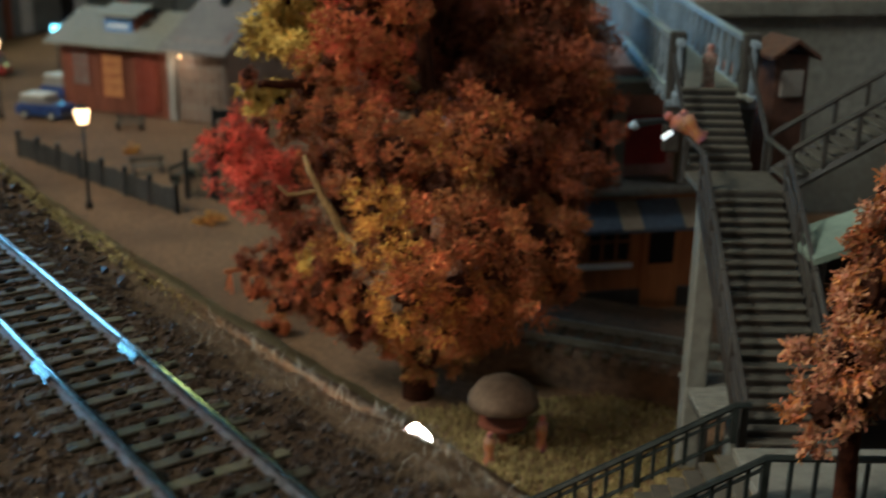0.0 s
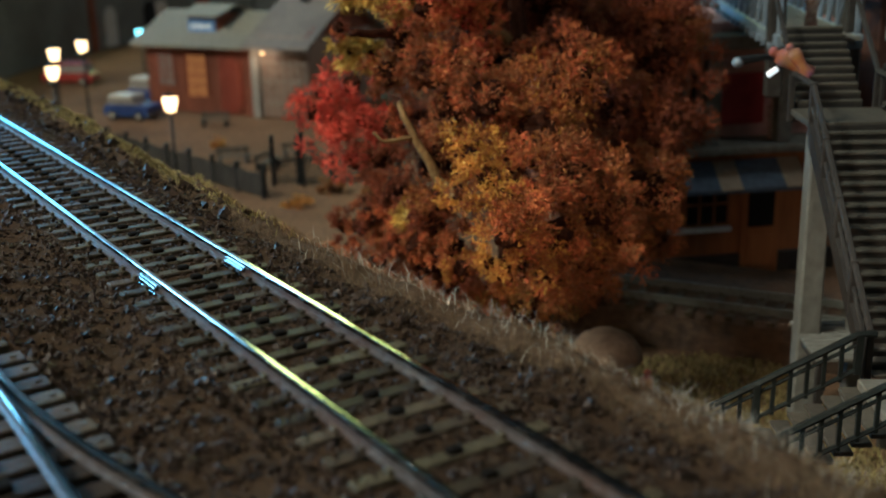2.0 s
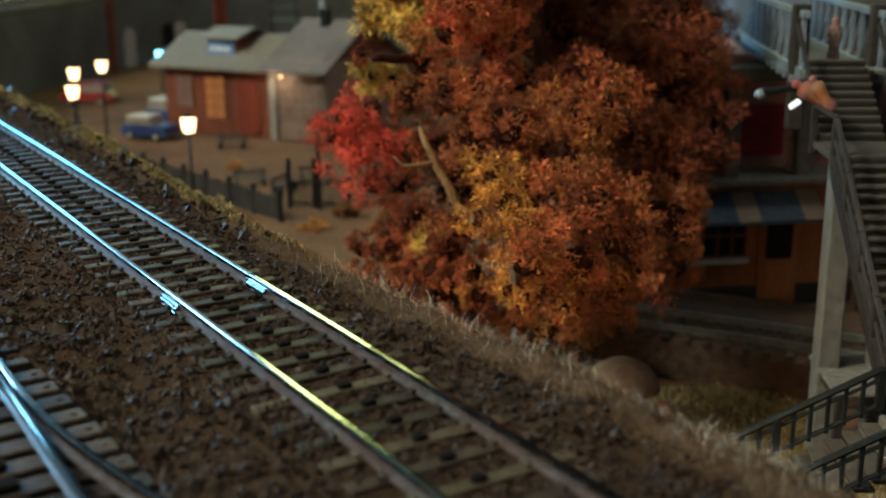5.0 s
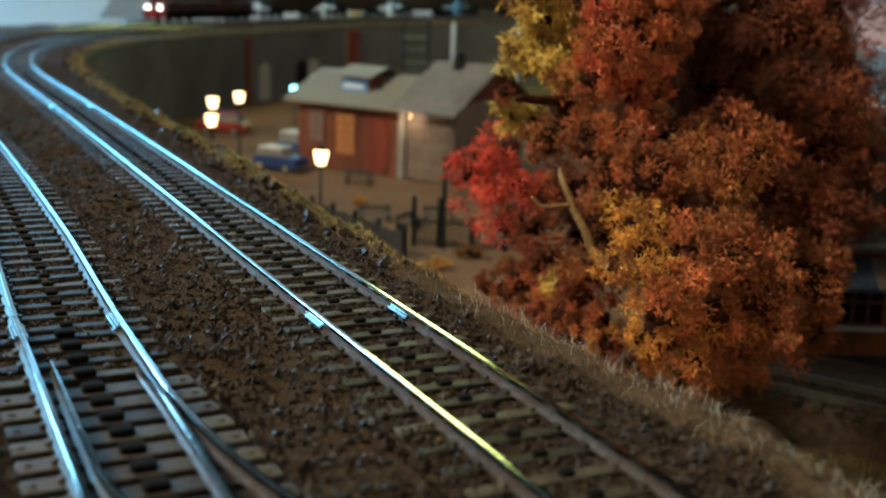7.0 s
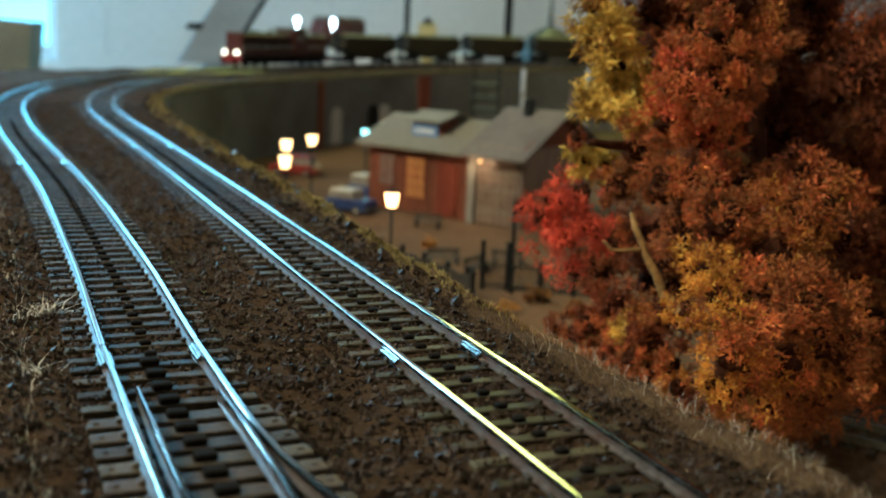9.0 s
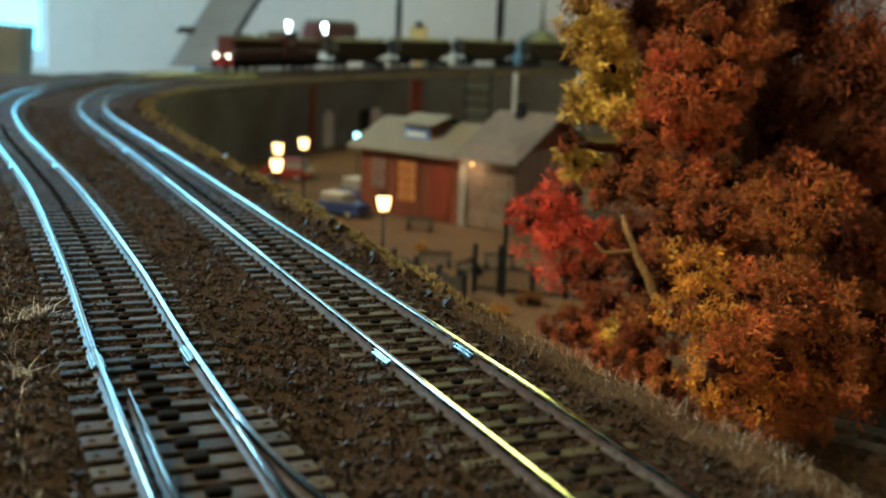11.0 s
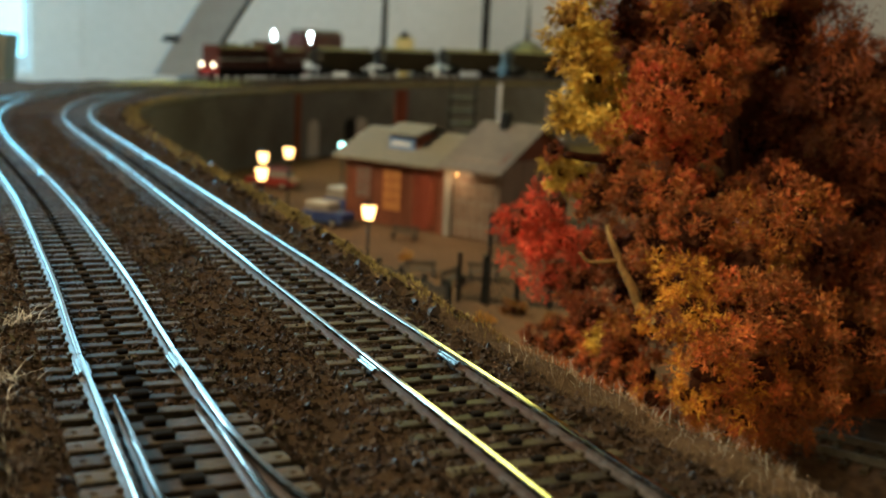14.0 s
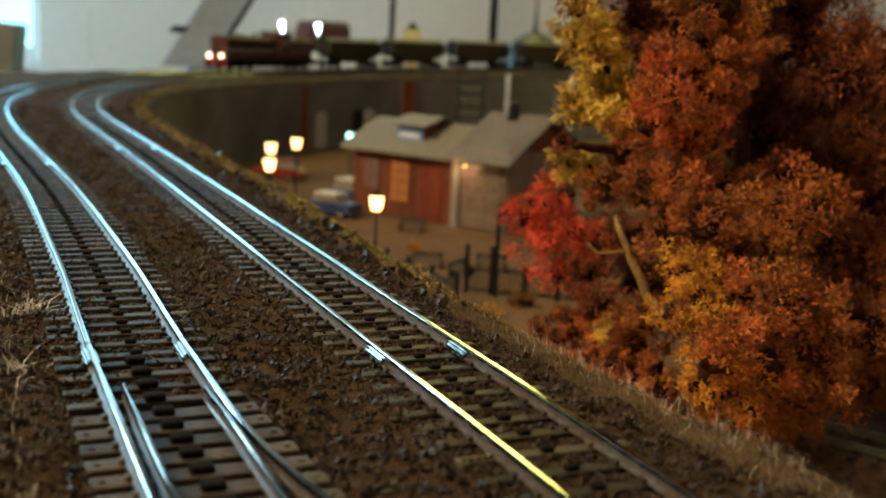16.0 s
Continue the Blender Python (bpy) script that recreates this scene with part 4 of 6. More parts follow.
for x, wd, z0, z1, mt, nm in ((0.014, 0.015, 0.022, 0.048, GLASSY, "window"), (0.044, 0.019, 0.014, 0.048, WARMWIN, "window"), (0.078, 0.014, 0.002, 0.046, REDWOOD, "door"), (0.0945, 0.004, 0.006, 0.044, WARMWIN, "window")):
    wn = part(nm, MB().box(x, -0.0012, z0, x + wd, 0.0008, z1, 0.0002), mt, st, "glowing amber window" if mt is WARMWIN else "reddish wooden door" if mt is REDWOOD else "dim glazed window")
    for b in ((x - 0.0012, z0, x, z1), (x + wd, z0, x + wd + 0.0012, z1), (x + wd / 2 - 0.0005, z0, x + wd / 2 + 0.0005, z1), (x + wd / 4 - 0.0003, z0, x + wd / 4 + 0.0003, z1), (x + wd * 0.75 - 0.0003, z0, x + wd * 0.75 + 0.0003, z1), (x, z0 + (z1 - z0) * 0.25, x + wd, z0 + (z1 - z0) * 0.25 + 0.0008), (x, z0 + (z1 - z0) * 0.75, x + wd, z0 + (z1 - z0) * 0.75 + 0.0008), (x, (z0 + z1) / 2, x + wd, (z0 + z1) / 2 + 0.001), (x - 0.0012, z1, x + wd + 0.0012, z1 + 0.0014)):
        part("frame_bar", MB().box(b[0], -0.002, b[1], b[2], -0.0008, b[3], 0.0002), REDWOOD, wn)
roof_slab(st, -0.008, WL + 0.004, -0.010, EZ - 0.002, WD / 2, EZ + 0.022, ROOF, 9)
roof_slab(st, -0.008, WL + 0.004, WD + 0.010, EZ - 0.002, WD / 2, EZ + 0.022, ROOF, 0)
part("gable", MB().prism([(0, 0), (WD, 0), (WD / 2, 0.022)], 0, 0.001, 0, pose(0.0015, 0, EZ, 0, 0, 90)), TIMBER, st)
dm = part("dormer", MB().box(0.038, 0.012, EZ + 0.002, 0.070, 0.050, EZ + 0.021, 0.0006), TIMBER, st, "small boarded roof dormer")
part("dormer_roof", MB().prism([(-0.026, 0), (0, 0.0075), (0.026, 0), (0.026, -0.0012), (0, 0.0058), (-0.026, -0.0012)], 0.018, 0.058, 0, pose(0, 0.031, EZ + 0.021, 0, 0, 90) @ pose(0, -0.092, 0)), ROOF, dm)
part("sign", MB().box(0.040, 0.0095, EZ + 0.006, 0.067, 0.0115, EZ + 0.018, 0.0003), BLUE_SIGN, dm, "blue station name board")
for x0, x1 in ((0.043, 0.048), (0.049, 0.056), (0.057, 0.063)):
    part("lettering_bar", MB().box(x0, 0.0091, EZ + 0.0105, x1, 0.0095, EZ + 0.0135, 0.00005), WHITEP, dm)
# high gabled part with a glazed porch
GX, GW, GD, GZ, FY = 0.114, 0.048, 0.110, 0.065, 0.0
part("wall", MB().box(GX, FY, 0, GX + GW, FY + GD, GZ, 0.0008), TIMBER_G, st, "grey weathered timber wall")
roof_slab(st, GX - 0.008, GX + GW + 0.008, FY - 0.012, GZ - 0.008, FY + GD / 2, GZ + 0.028, ROOF_D, 10)
roof_slab(st, GX - 0.008, GX + GW + 0.008, FY + GD + 0.012, GZ - 0.008, FY + GD / 2, GZ + 0.028, ROOF_D, 0)
part("gable", MB().prism([(FY, 0), (FY + GD, 0), (FY + GD / 2, 0.026)], 0, 0.0015, 0, pose(GX + GW, 0, GZ, 0, 0, 90)), TIMBER, st)
part("chimney", MB().box(GX + 0.016, FY + GD / 2 - 0.012, GZ + 0.012, GX + 0.023, FY + GD / 2 - 0.005, GZ + 0.037, 0.0005), IRON, st, "dark square chimney")
part("finial", MB().lathe([(0.0016, 0), (0.0008, 0.004), (0.002, 0.007), (0.0006, 0.010), (0.0014, 0.013), (0.0002, 0.022)], 8, (GX + GW + 0.006, FY + GD / 2, GZ + 0.028)), TIMBER_G, st, "turned roof finial")
PORCHG = mat("warm_brown_glazing", (0.24, 0.165, 0.115), (0.15, 0.10, 0.07), 0.3, 0, 200, 20, 0.05)
MULL = mat("pale_mullion_wood", (0.30, 0.26, 0.21), (0.22, 0.19, 0.15), 0.7, 0, 300, 25, 0.2)
for k in range(7):
    part("porch_mullion", MB().box(GX + 0.004 + k * 0.007, FY - 0.0018, 0, GX + 0.0046 + k * 0.007, FY - 0.0004, GZ - 0.004, 0.0002), MULL, st)
for z in (0.012, 0.030, 0.044, 0.052):
    part("porch_transom", MB().box(GX + 0.002, FY - 0.0018, z, GX + GW - 0.002, FY - 0.0004, z + 0.0008, 0.0002), MULL, st)
part("porch_glazing", MB().box(GX + 0.004, FY - 0.0012, 0.002, GX + GW - 0.004, FY - 0.0002, GZ - 0.006, 0.0001), PORCHG, st, "warm brown porch glazing")
part("corner_post", MB().box(GX - 0.004, FY - 0.0045, 0, GX + 0.003, FY + 0.002, GZ - 0.002, 0.0004), MULL, st, "pale square corner post")
bulb("porch_light", tuple((st.matrix_world @ Vector((GX + 0.008, FY - 0.014, GZ - 0.016)))), 0.008, (1, 0.55, 0.25), 0.001)
part("porch_lamp", MB().lathe([(0.0004, 0), (0.0007, 0.0006), (0.0007, 0.0014), (0.0003, 0.002)], 8, (GX + 0.008, FY - 0.004, GZ - 0.014)), LAMP_WARM, st, "small glowing porch lamp")

# ---- stairs, footbridge and shop ----
STAIR = mat("grey_stair_board", (0.074, 0.064, 0.046), (0.046, 0.040, 0.030), 0.75, 0, 350, 25, 0.4, rand=0.15, dirt=(0.085, 0.072, 0.05))
STAIR_D = mat("dark_stair_timber", (0.042, 0.036, 0.028), (0.026, 0.022, 0.018), 0.6, 0, 350, 25, 0.3)
CONC = mat("grey_concrete", (0.19, 0.18, 0.145), (0.135, 0.125, 0.10), 0.8, 0, 300, 25, 0.4)
STEELB = mat("blue_grey_steel", (0.26, 0.30, 0.34), (0.19, 0.22, 0.25), 0.45, 0.2, 300, 30, 0.2)
RAILING = mat("dark_green_railing", (0.022, 0.026, 0.022), (0.014, 0.016, 0.014), 0.45, 0.2, 500, 40, 0.1)
SHOPWOOD = mat("orange_shop_wood", (0.34, 0.13, 0.035), (0.25, 0.09, 0.025), 0.6, 0, 300, 25, 0.3, stretch=(1, 1, 0.2))
AWN_B = mat("blue_awning_cloth", (0.12, 0.15, 0.2), (0.09, 0.11, 0.15), 0.8, 0, 400, 30, 0.2)
AWN_W = mat("beige_awning_cloth", (0.42, 0.33, 0.22), (0.34, 0.26, 0.17), 0.8, 0, 400, 30, 0.2)
REDP = mat("red_paint", (0.34, 0.03, 0.025), (0.26, 0.02, 0.018), 0.5, 0, 300, 30, 0.1)
PINK = mat("pink_plaster", (0.45, 0.25, 0.2), (0.36, 0.19, 0.15), 0.8, 0, 250, 15, 0.3)
GREENR = mat("grey_green_roof", (0.2, 0.24, 0.18), (0.15, 0.18, 0.135), 0.7, 0, 300, 20, 0.3)
FLESH = mat("painted_figure", (0.36, 0.06, 0.035), (0.40, 0.20, 0.06), 0.5, 0, 160, 220, 0.0, dirt=(0.06, 0.09, 0.20))
PALEFIG = mat("pale_painted_figure", (0.42, 0.32, 0.24), (0.14, 0.07, 0.05), 0.5, 0, 500, 150, 0.1, dirt=(0.3, 0.06, 0.04))
PAPER = glow("lit_white_sign", (1.0, 0.85, 0.65), 0.6)

ROCK = mat("dark_rocky_face", (0.10, 0.066, 0.038), (0.05, 0.034, 0.022), 0.9, 0, 300, 60, 1.0, dirt=(0.14, 0.07, 0.03))

HD = -12.0
SM = pose(0.1676, 0.304, 0.0, 0, 0, HD)      # local x along the treads, local y up the stairs
SW = 0.0242
sw = thing("stairway", SM, "grey wooden stairway with dark handrails and a landing", "stairs")
N1, RUN, RISE = 22, 0.0030, 0.00230
Z1 = 0.002
for k in range(N1):
    y, z = -RUN * k, Z1 - RISE * (k + 1)
    part("tread", MB().box(0.0004, y - RUN - 0.0009, z - 0.0008, SW - 0.0004, y, z, 0.00015), STAIR, sw)
    part("riser", MB().box(0.0006, y - 0.0004, z, SW - 0.0006, y, z + RISE - 0.0008, 0.0001), STAIR_D, sw)
ZB, YB = Z1 - RISE * N1, -RUN * N1
YL = 0.024
part("landing", MB().box(-0.001, 0.0, Z1 - 0.002, SW + 0.002, YL, Z1, 0.0003), STAIR, sw)
N2 = 10
UX0 = 0.001
for k in range(N2):
    y, z = YL + 0.0029 * k, Z1 + 0.0022 * (k + 1)
    part("tread", MB().box(UX0, y, z - 0.0008, SW - 0.003, y + 0.0036, z, 0.00015), STAIR, sw)
    part("riser", MB().box(UX0 + 0.0002, y, z - 0.0022, SW - 0.0032, y + 0.0004, z - 0.0008, 0.0001), STAIR_D, sw)
ZT, YT = Z1 + 0.0022 * N2, YL + 0.0029 * N2
for x in (-0.0008, SW + 0.0008):
    part("stringer", MB().prism([(YB, ZB - 0.004), (0, Z1 - 0.006), (0, Z1 + 0.0008), (YB, ZB + 0.0012)], -0.0007, 0.0007, 0, pose(x, 0, 0, 0, 0, 90)), STAIR_D, sw)
    part("handrail", MB().tube([(x, YB, ZB + 0.011), (x, 0, Z1 + 0.011), (x, YL, Z1 + 0.011), (x, YT, ZT + 0.011)], 0.0009, 6), STAIR_D, sw)
    part("lower_rail", MB().tube([(x, YB, ZB + 0.005), (x, 0, Z1 + 0.005)], 0.0006, 6), STAIR_D, sw)
    for y, z in [(YB * k / 4, Z1 + (ZB - Z1) * k / 4) for k in range(5)] + [(YL, Z1)]:
        part("post", MB().box(x - 0.0009, y - 0.0009, z - 0.004, x + 0.0009, y + 0.0009, z + 0.0118, 0.0002), STAIR_D, sw)
for x, y in ((0.004, 0.006), (SW - 0.004, 0.006)):
    part("pillar", MB().box(x - 0.0035, y - 0.0035, LOW, x + 0.0035, y + 0.0035, Z1 - 0.002, 0.0006), CONC, sw, "grey square concrete pillar")
# platform at the foot, and the flight that leaves it sideways
part("landing", MB().box(-0.004, YB - 0.030, ZB - 0.0025, SW + 0.014, YB - RUN, ZB, 0.0003), CONC, sw, "pale concrete lower landing")
N3 = 15
for k in range(N3):
    x, z = -0.004 - 0.0040 * k, ZB - 0.0022 * (k + 1)
    part("tread", MB().box(x - 0.0045, YB - 0.029, z - 0.0011, x, YB - 0.003, z, 0.00015), STAIR, sw, "pale side step")
for y in (YB - 0.0022, YB - 0.030):
    xe, ze = -0.004 - 0.0040 * N3, ZB - 0.0022 * N3
    rl = part("handrail", MB().tube([(SW * 0.0 + (0.0 if y > YB - 0.01 else SW + 0.012), y, ZB + 0.0115), (-0.004, y, ZB + 0.0115), (xe, y, ze + 0.0115)], 0.0009, 6), RAILING, sw, "dark green handrail")
    part("lower_rail", MB().tube([(-0.004, y, ZB + 0.009), (xe, y, ze + 0.009)], 0.0005, 6), RAILING, sw)
    part("lower_rail", MB().tube([(-0.004, y, ZB + 0.0022), (xe, y, ze + 0.0022)], 0.0006, 6), RAILING, sw)
    for k in range(N3 + 1):
        x, z = -0.004 - 0.0040 * k, ZB - 0.0022 * k
        w_ = 0.0009 if k % 6 == 0 else 0.0005
        part("baluster", MB().box(x - w_, y - w_, z + 0.001, x + w_, y + w_, z + 0.0115, 0.0001), RAILING, sw)
    if y < YB - 0.01:
        for k in range(1, 8):
            x = -0.004 + 0.006 * k
            part("baluster", MB().box(x - 0.0005, y - 0.0005, ZB, x + 0.0005, y + 0.0005, ZB + 0.0115, 0.0001), RAILING, sw)
# the flight that climbs to the side from the upper landing
for k in range(14):
    x, z = SW + 0.002 + 0.0034 * k, Z1 + 0.0021 * (k + 1)
    part("tread", MB().box(x, 0.002, z - 0.0008, x + 0.0042, 0.022, z, 0.00015), STAIR, sw)
for y in (0.001, 0.0225):
    part("handrail", MB().tube([(SW + 0.002, y, Z1 + 0.0125), (SW + 0.05, y, Z1 + 0.042)], 0.0009, 6), STAIR_D, sw)
    part("stringer", MB().tube([(SW + 0.002, y, Z1), (SW + 0.05, y, Z1 + 0.029)], 0.0014, 4), STAIR_D, sw)
    for k in range(6):
        x = SW + 0.002 + 0.0096 * k
        z = Z1 + 0.0059 * k
        part("post", MB().box(x - 0.0006, y - 0.0006, z, x + 0.0006, y + 0.0006, z + 0.0125, 0.0001), STAIR_D, sw)

# footbridge
BX0, BX1, BY0, BY1, BZ0, BZ1 = 0.183, 0.2085, 0.360, 0.60, 0.0205, 0.040
br = thing("footbridge", pose(0.196, 0.360, 0, 0, 0, -15) @ pose(-0.196, -0.360, -0.002), "blue-grey steel truss footbridge with a boarded deck", "bridge")
part("deck", MB().box(BX0, BY0 - 0.006, BZ0, BX1, BY1, BZ0 + 0.0018, 0.0003), CONC, br, "grey deck")
for x in (BX0, BX1):
    part("top_chord", MB().box(x - 0.0012, BY0 - 0.004, BZ1 - 0.0012, x + 0.0012, BY1, BZ1 + 0.0012, 0.0003), STEELB, br)
    part("bottom_chord", MB().box(x - 0.0014, BY0 - 0.004, BZ0 - 0.002, x + 0.0014, BY1, BZ0 + 0.002, 0.0003), STEELB, br)
    n = 17
    for k in range(n + 1):
        y = BY0 + (BY1 - BY0) * k / n
        part("upright", MB().box(x - 0.0008, y - 0.0009, BZ0, x + 0.0008, y + 0.0009, BZ1, 0.0002), STEELB, br)
        if k < n:
            y2 = BY0 + (BY1 - BY0) * (k + 1) / n
            part("diagonal", MB().tube([(x, y, BZ1 - 0.001), (x, y2, BZ0 + 0.002)], 0.0006, 4), STEELB, br)
for k in range(19):
    y = BY0 + 0.004 + 0.0125 * k
    part("cross_beam", MB().box(BX0 - 0.003, y - 0.001, BZ0 - 0.0035, BX1 + 0.003, y + 0.001, BZ0 - 0.001, 0.0002), STEELB, br)
for y in (0.366, 0.50):
    for x in (BX0, BX1):
        part("support_post", MB().box(x - 0.0028, y - 0.0028, BZ0 - 0.02 if y < 0.4 else LOW, x + 0.0028, y + 0.0028, BZ1 + 0.003 if y < 0.4 else BZ0, 0.0005), STAIR_D, br)

# shop with a striped awning and a storey above
sh = thing("shop_building", pose(0.13, 0.45, LOW), "small orange wooden shop below a grey storey with a striped awning", "shop")
SX = 0.125
part("wall", MB().box(0, 0, 0, SX, 0.08, 0.056, 0.0006), SHOPWOOD, sh, "orange boarded shop front")
part("plinth", MB().box(-0.002, -0.0015, 0, SX + 0.002, 0.001, 0.010, 0.0004), STAIR_D, sh)
for k, x in enumerate((0.056, 0.034, 0.012)):
    wn = part("shop_window", MB().box(x, -0.0012, 0.024, x + 0.020, 0.0006, 0.0435, 0.0002), DARK, sh, "dark shop window")
    for j in range(4):
        part("glazing_bar", MB().box(x + j * 0.0066 - 0.0005, -0.0022, 0.024, x + j * 0.0066 + 0.0005, -0.001, 0.0435, 0.0001), SHOPWOOD, wn)
    for z in (0.024, 0.0335, 0.0435):
        part("glazing_bar", MB().box(x, -0.0022, z - 0.0005, x + 0.020, -0.001, z + 0.0005, 0.0001), SHOPWOOD, wn)
    part("window_sill", MB().box(x - 0.001, -0.0038, 0.0212, x + 0.021, 0.0, 0.0232, 0.0003), WHITEP, wn, "pale sill")
dr = part("door", MB().box(0.082, -0.0016, 0.0, 0.100, 0.0006, 0.044, 0.0003), SHOPWOOD, sh, "orange panelled door")
for z0, z1 in ((0.004, 0.018), (0.022, 0.040)):
    part("door_panel", MB().box(0.085, -0.0022, z0, 0.097, -0.0012, z1, 0.0002), SHOPWOOD if z0 < 0.01 else DARK, dr)
aw = part("awning", MB().box(0.048, -0.013, 0.0405, 0.106, -0.0125, 0.0425, 0.0001), AWN_B, sh, "blue and beige striped awning")
for k in range(6):
    x = 0.048 + k * 0.0097
    part("awning_stripe", MB().add([(x, -0.0135, 0.0425), (x + 0.0097, -0.0135, 0.0425), (x + 0.0097, -0.001, 0.0525), (x, -0.001, 0.0525), (x, -0.0135, 0.0419), (x + 0.0097, -0.0135, 0.0419), (x + 0.0097, -0.001, 0.0519), (x, -0.001, 0.0519)],
                                   [(0, 1, 2, 3), (7, 6, 5, 4), (0, 4, 5, 1), (1, 5, 6, 2), (2, 6, 7, 3), (3, 7, 4, 0)]), AWN_W if k in (2, 5) else AWN_B, aw, "beige stripe" if k in (2, 5) else "")
part("cornice", MB().box(0.0, -0.011, 0.0565, SX + 0.01, 0.08, 0.0600, 0.0008), CONC, sh, "pale concrete slab")
part("upper_wall", MB().box(0.0, 0.010, 0.060, SX, 0.08, 0.110, 0.0005), PINK, sh, "dull pink upper wall")
for x in (0.048, 0.062, 0.094):
    part("column", MB().box(x, -0.006, 0.060, x + 0.0065, 0.0, 0.100, 0.0005), CONC, sh, "grey square column")
for x, wd, mt in ((0.056, 0.007, DARK), (0.072, 0.022, REDP), (0.104, 0.016, DARK)):
    part("upper_window", MB().box(x, 0.0085, 0.066, x + wd, 0.0105, 0.088, 0.0002), mt, sh)
part("upper_beam", MB().box(0.0, -0.007, 0.100, SX, 0.010, 0.106, 0.0006), CONC, sh)

# kiosk behind the bridge, and the shelter under the side stair
KIOSKW = mat("dark_rust_wood", (0.09, 0.04, 0.022), (0.055, 0.026, 0.016), 0.7, 0, 300, 25, 0.3)
ki = thing("kiosk", pose(0.240, 0.392, 0.0), "small dark brown kiosk with a pitched roof", "kiosk")
part("body", MB().box(-0.007, -0.006, LOW, 0.007, 0.010, 0.030, 0.0005), KIOSKW, ki)
part("window", MB().box(-0.0045, -0.0072, 0.014, 0.0045, -0.0055, 0.024, 0.0002), GLASSY, ki, "dusty kiosk window")
part("roof", MB().prism([(-0.010, 0.0295), (0, 0.036), (0.010, 0.0295), (0.010, 0.028), (0, 0.0345), (-0.010, 0.028)], -0.009, 0.013), KIOSKW, ki)
she = thing("shelter", pose(0.205, 0.275, 0.0, 0, 0, HD), "low shelter with a grey-green roof", "shelter")
part("roof", MB().prism([(-0.018, -0.009), (0.006, 0.0), (0.040, -0.009), (0.040, -0.011), (0.006, -0.002), (-0.018, -0.011)], -0.012, 0.014), GREENR, she)
# a near-black sheet stands in for the shade below the roof
part("shade_sheet", MB().box(-0.016, 0.012, LOW, 0.038, 0.013, -0.010, 0.0003), DARK, she, "dark sheet painted as the shade under the roof")
for x in (-0.016, 0.036):
    part("post", MB().box(x, -0.011, LOW, x + 0.002, -0.009, -0.010, 0.0003), STAIR_D, she)

# slatted platform at the foot of the pillar
pf = thing("slatted_platform", pose(0.166, 0.287, -0.065, 0, 0, HD), "low platform of pale weathered boards under the stairs", "platform")
for k in range(9):
    part("slat", MB().box(-0.001, 0.0036 * k, -0.0012, 0.023, 0.0036 * k + 0.0030, 0.0, 0.0002), CONC, pf)
for x in (0.001, 0.021):
    part("beam", MB().box(x - 0.0012, 0.0, -0.004, x + 0.0012, 0.032, -0.0012, 0.0002), STAIR_D, pf)
    for y in (0.002, 0.030):
        part("leg", MB().box(x - 0.0012, y - 0.0012, LOW + 0.065, x + 0.0012, y + 0.0012, -0.004, 0.0002), STAIR_D, pf)

# large building behind
bb = thing("large_building", pose(0.29, 0.58, LOW), "tall pink and grey building with a beige roof", "building")
part("wall", MB().box(0, 0, 0, 0.34, 0.16, 0.155, 0.001), STONE, bb, "dark grey rendered wall")
part("upper_wall", MB().box(-0.002, -0.002, 0.125, 0.342, 0.162, 0.165, 0.001), PINK, bb, "pink upper wall")
part("band", MB().box(-0.004, -0.005, 0.117, 0.344, 0.16, 0.126, 0.0008), CONC, bb, "grey stone band")
for k in range(9):
    part("window", MB().box(0.012 + k * 0.036, -0.0034, 0.136, 0.030 + k * 0.036, -0.001, 0.156, 0.0003), GLASSY, bb)
part("roof", MB().prism([(-0.012, 0.165), (0.17, 0.24), (0.352, 0.165), (0.352, 0.162), (0.17, 0.236), (-0.012, 0.162)], -0.014, 0.174), mat("beige_roof", (0.50, 0.40, 0.28), (0.42, 0.33, 0.23), 0.7, 0, 200, 12, 0.3), bb, "beige pitched roof")
part("gutter", MB().box(-0.016, -0.018, 0.158, 0.356, -0.013, 0.164, 0.001), SHOPWOOD, bb, "orange eaves board")

# lower siding in front of the shop, on a low stone face
DULLRAIL = mat("dull_pale_rail", (0.22, 0.22, 0.18), (0.15, 0.15, 0.12), 0.35, 0.3, 500, 60, 0.1)
sd = thing("lower_railway_track", pose(0.157, 0.386, -0.0755, 0, 0, -35), "low siding track with dull rails in front of the shop", "railway track")
part("bed", MB().box(-0.062, -0.014, -0.0215, 0.10, 0.05, -0.0042, 0.002), ROCK, sd, "brown stony track bed")
for y in (-GAUGE, GAUGE):
    part("rail", MB().box(-0.060, y - 0.0005, -0.003, 0.10, y + 0.0005, 0, 0.0001), DULLRAIL, sd)
for k in range(21):
    part("sleeper", SLEEPER_ME, None, sd, m=pose(-0.056 + 0.0074 * k, 0, -0.0006, 0, 0, 90))

# camp fire under the tree, parasol with its table
fi = thing("camp_fire", pose(0.0597, 0.2093, -0.0260), "white-hot glowing camp fire in a ring of stones", "fire")
FIRE = glow("fire_glow", (1.0, 0.7, 0.42), 40.0)
part("flame", MB().lathe([(0.0034, -0.003), (0.0040, 0.0008), (0.0038, 0.0030), (0.0022, 0.0050), (0.0003, 0.0066)], 9), FIRE, fi, "bright white flame", True)
for k in range(9):
    a = 2 * math.pi * k / 9
    part("stone", MB().lathe([(0.0006, -0.003), (0.0009, 0.0002), (0.0005, 0.0008), (0.0001, 0.001)], 6, (0.0036 * math.cos(a), 0.0036 * math.sin(a), 0)), CONC, fi)
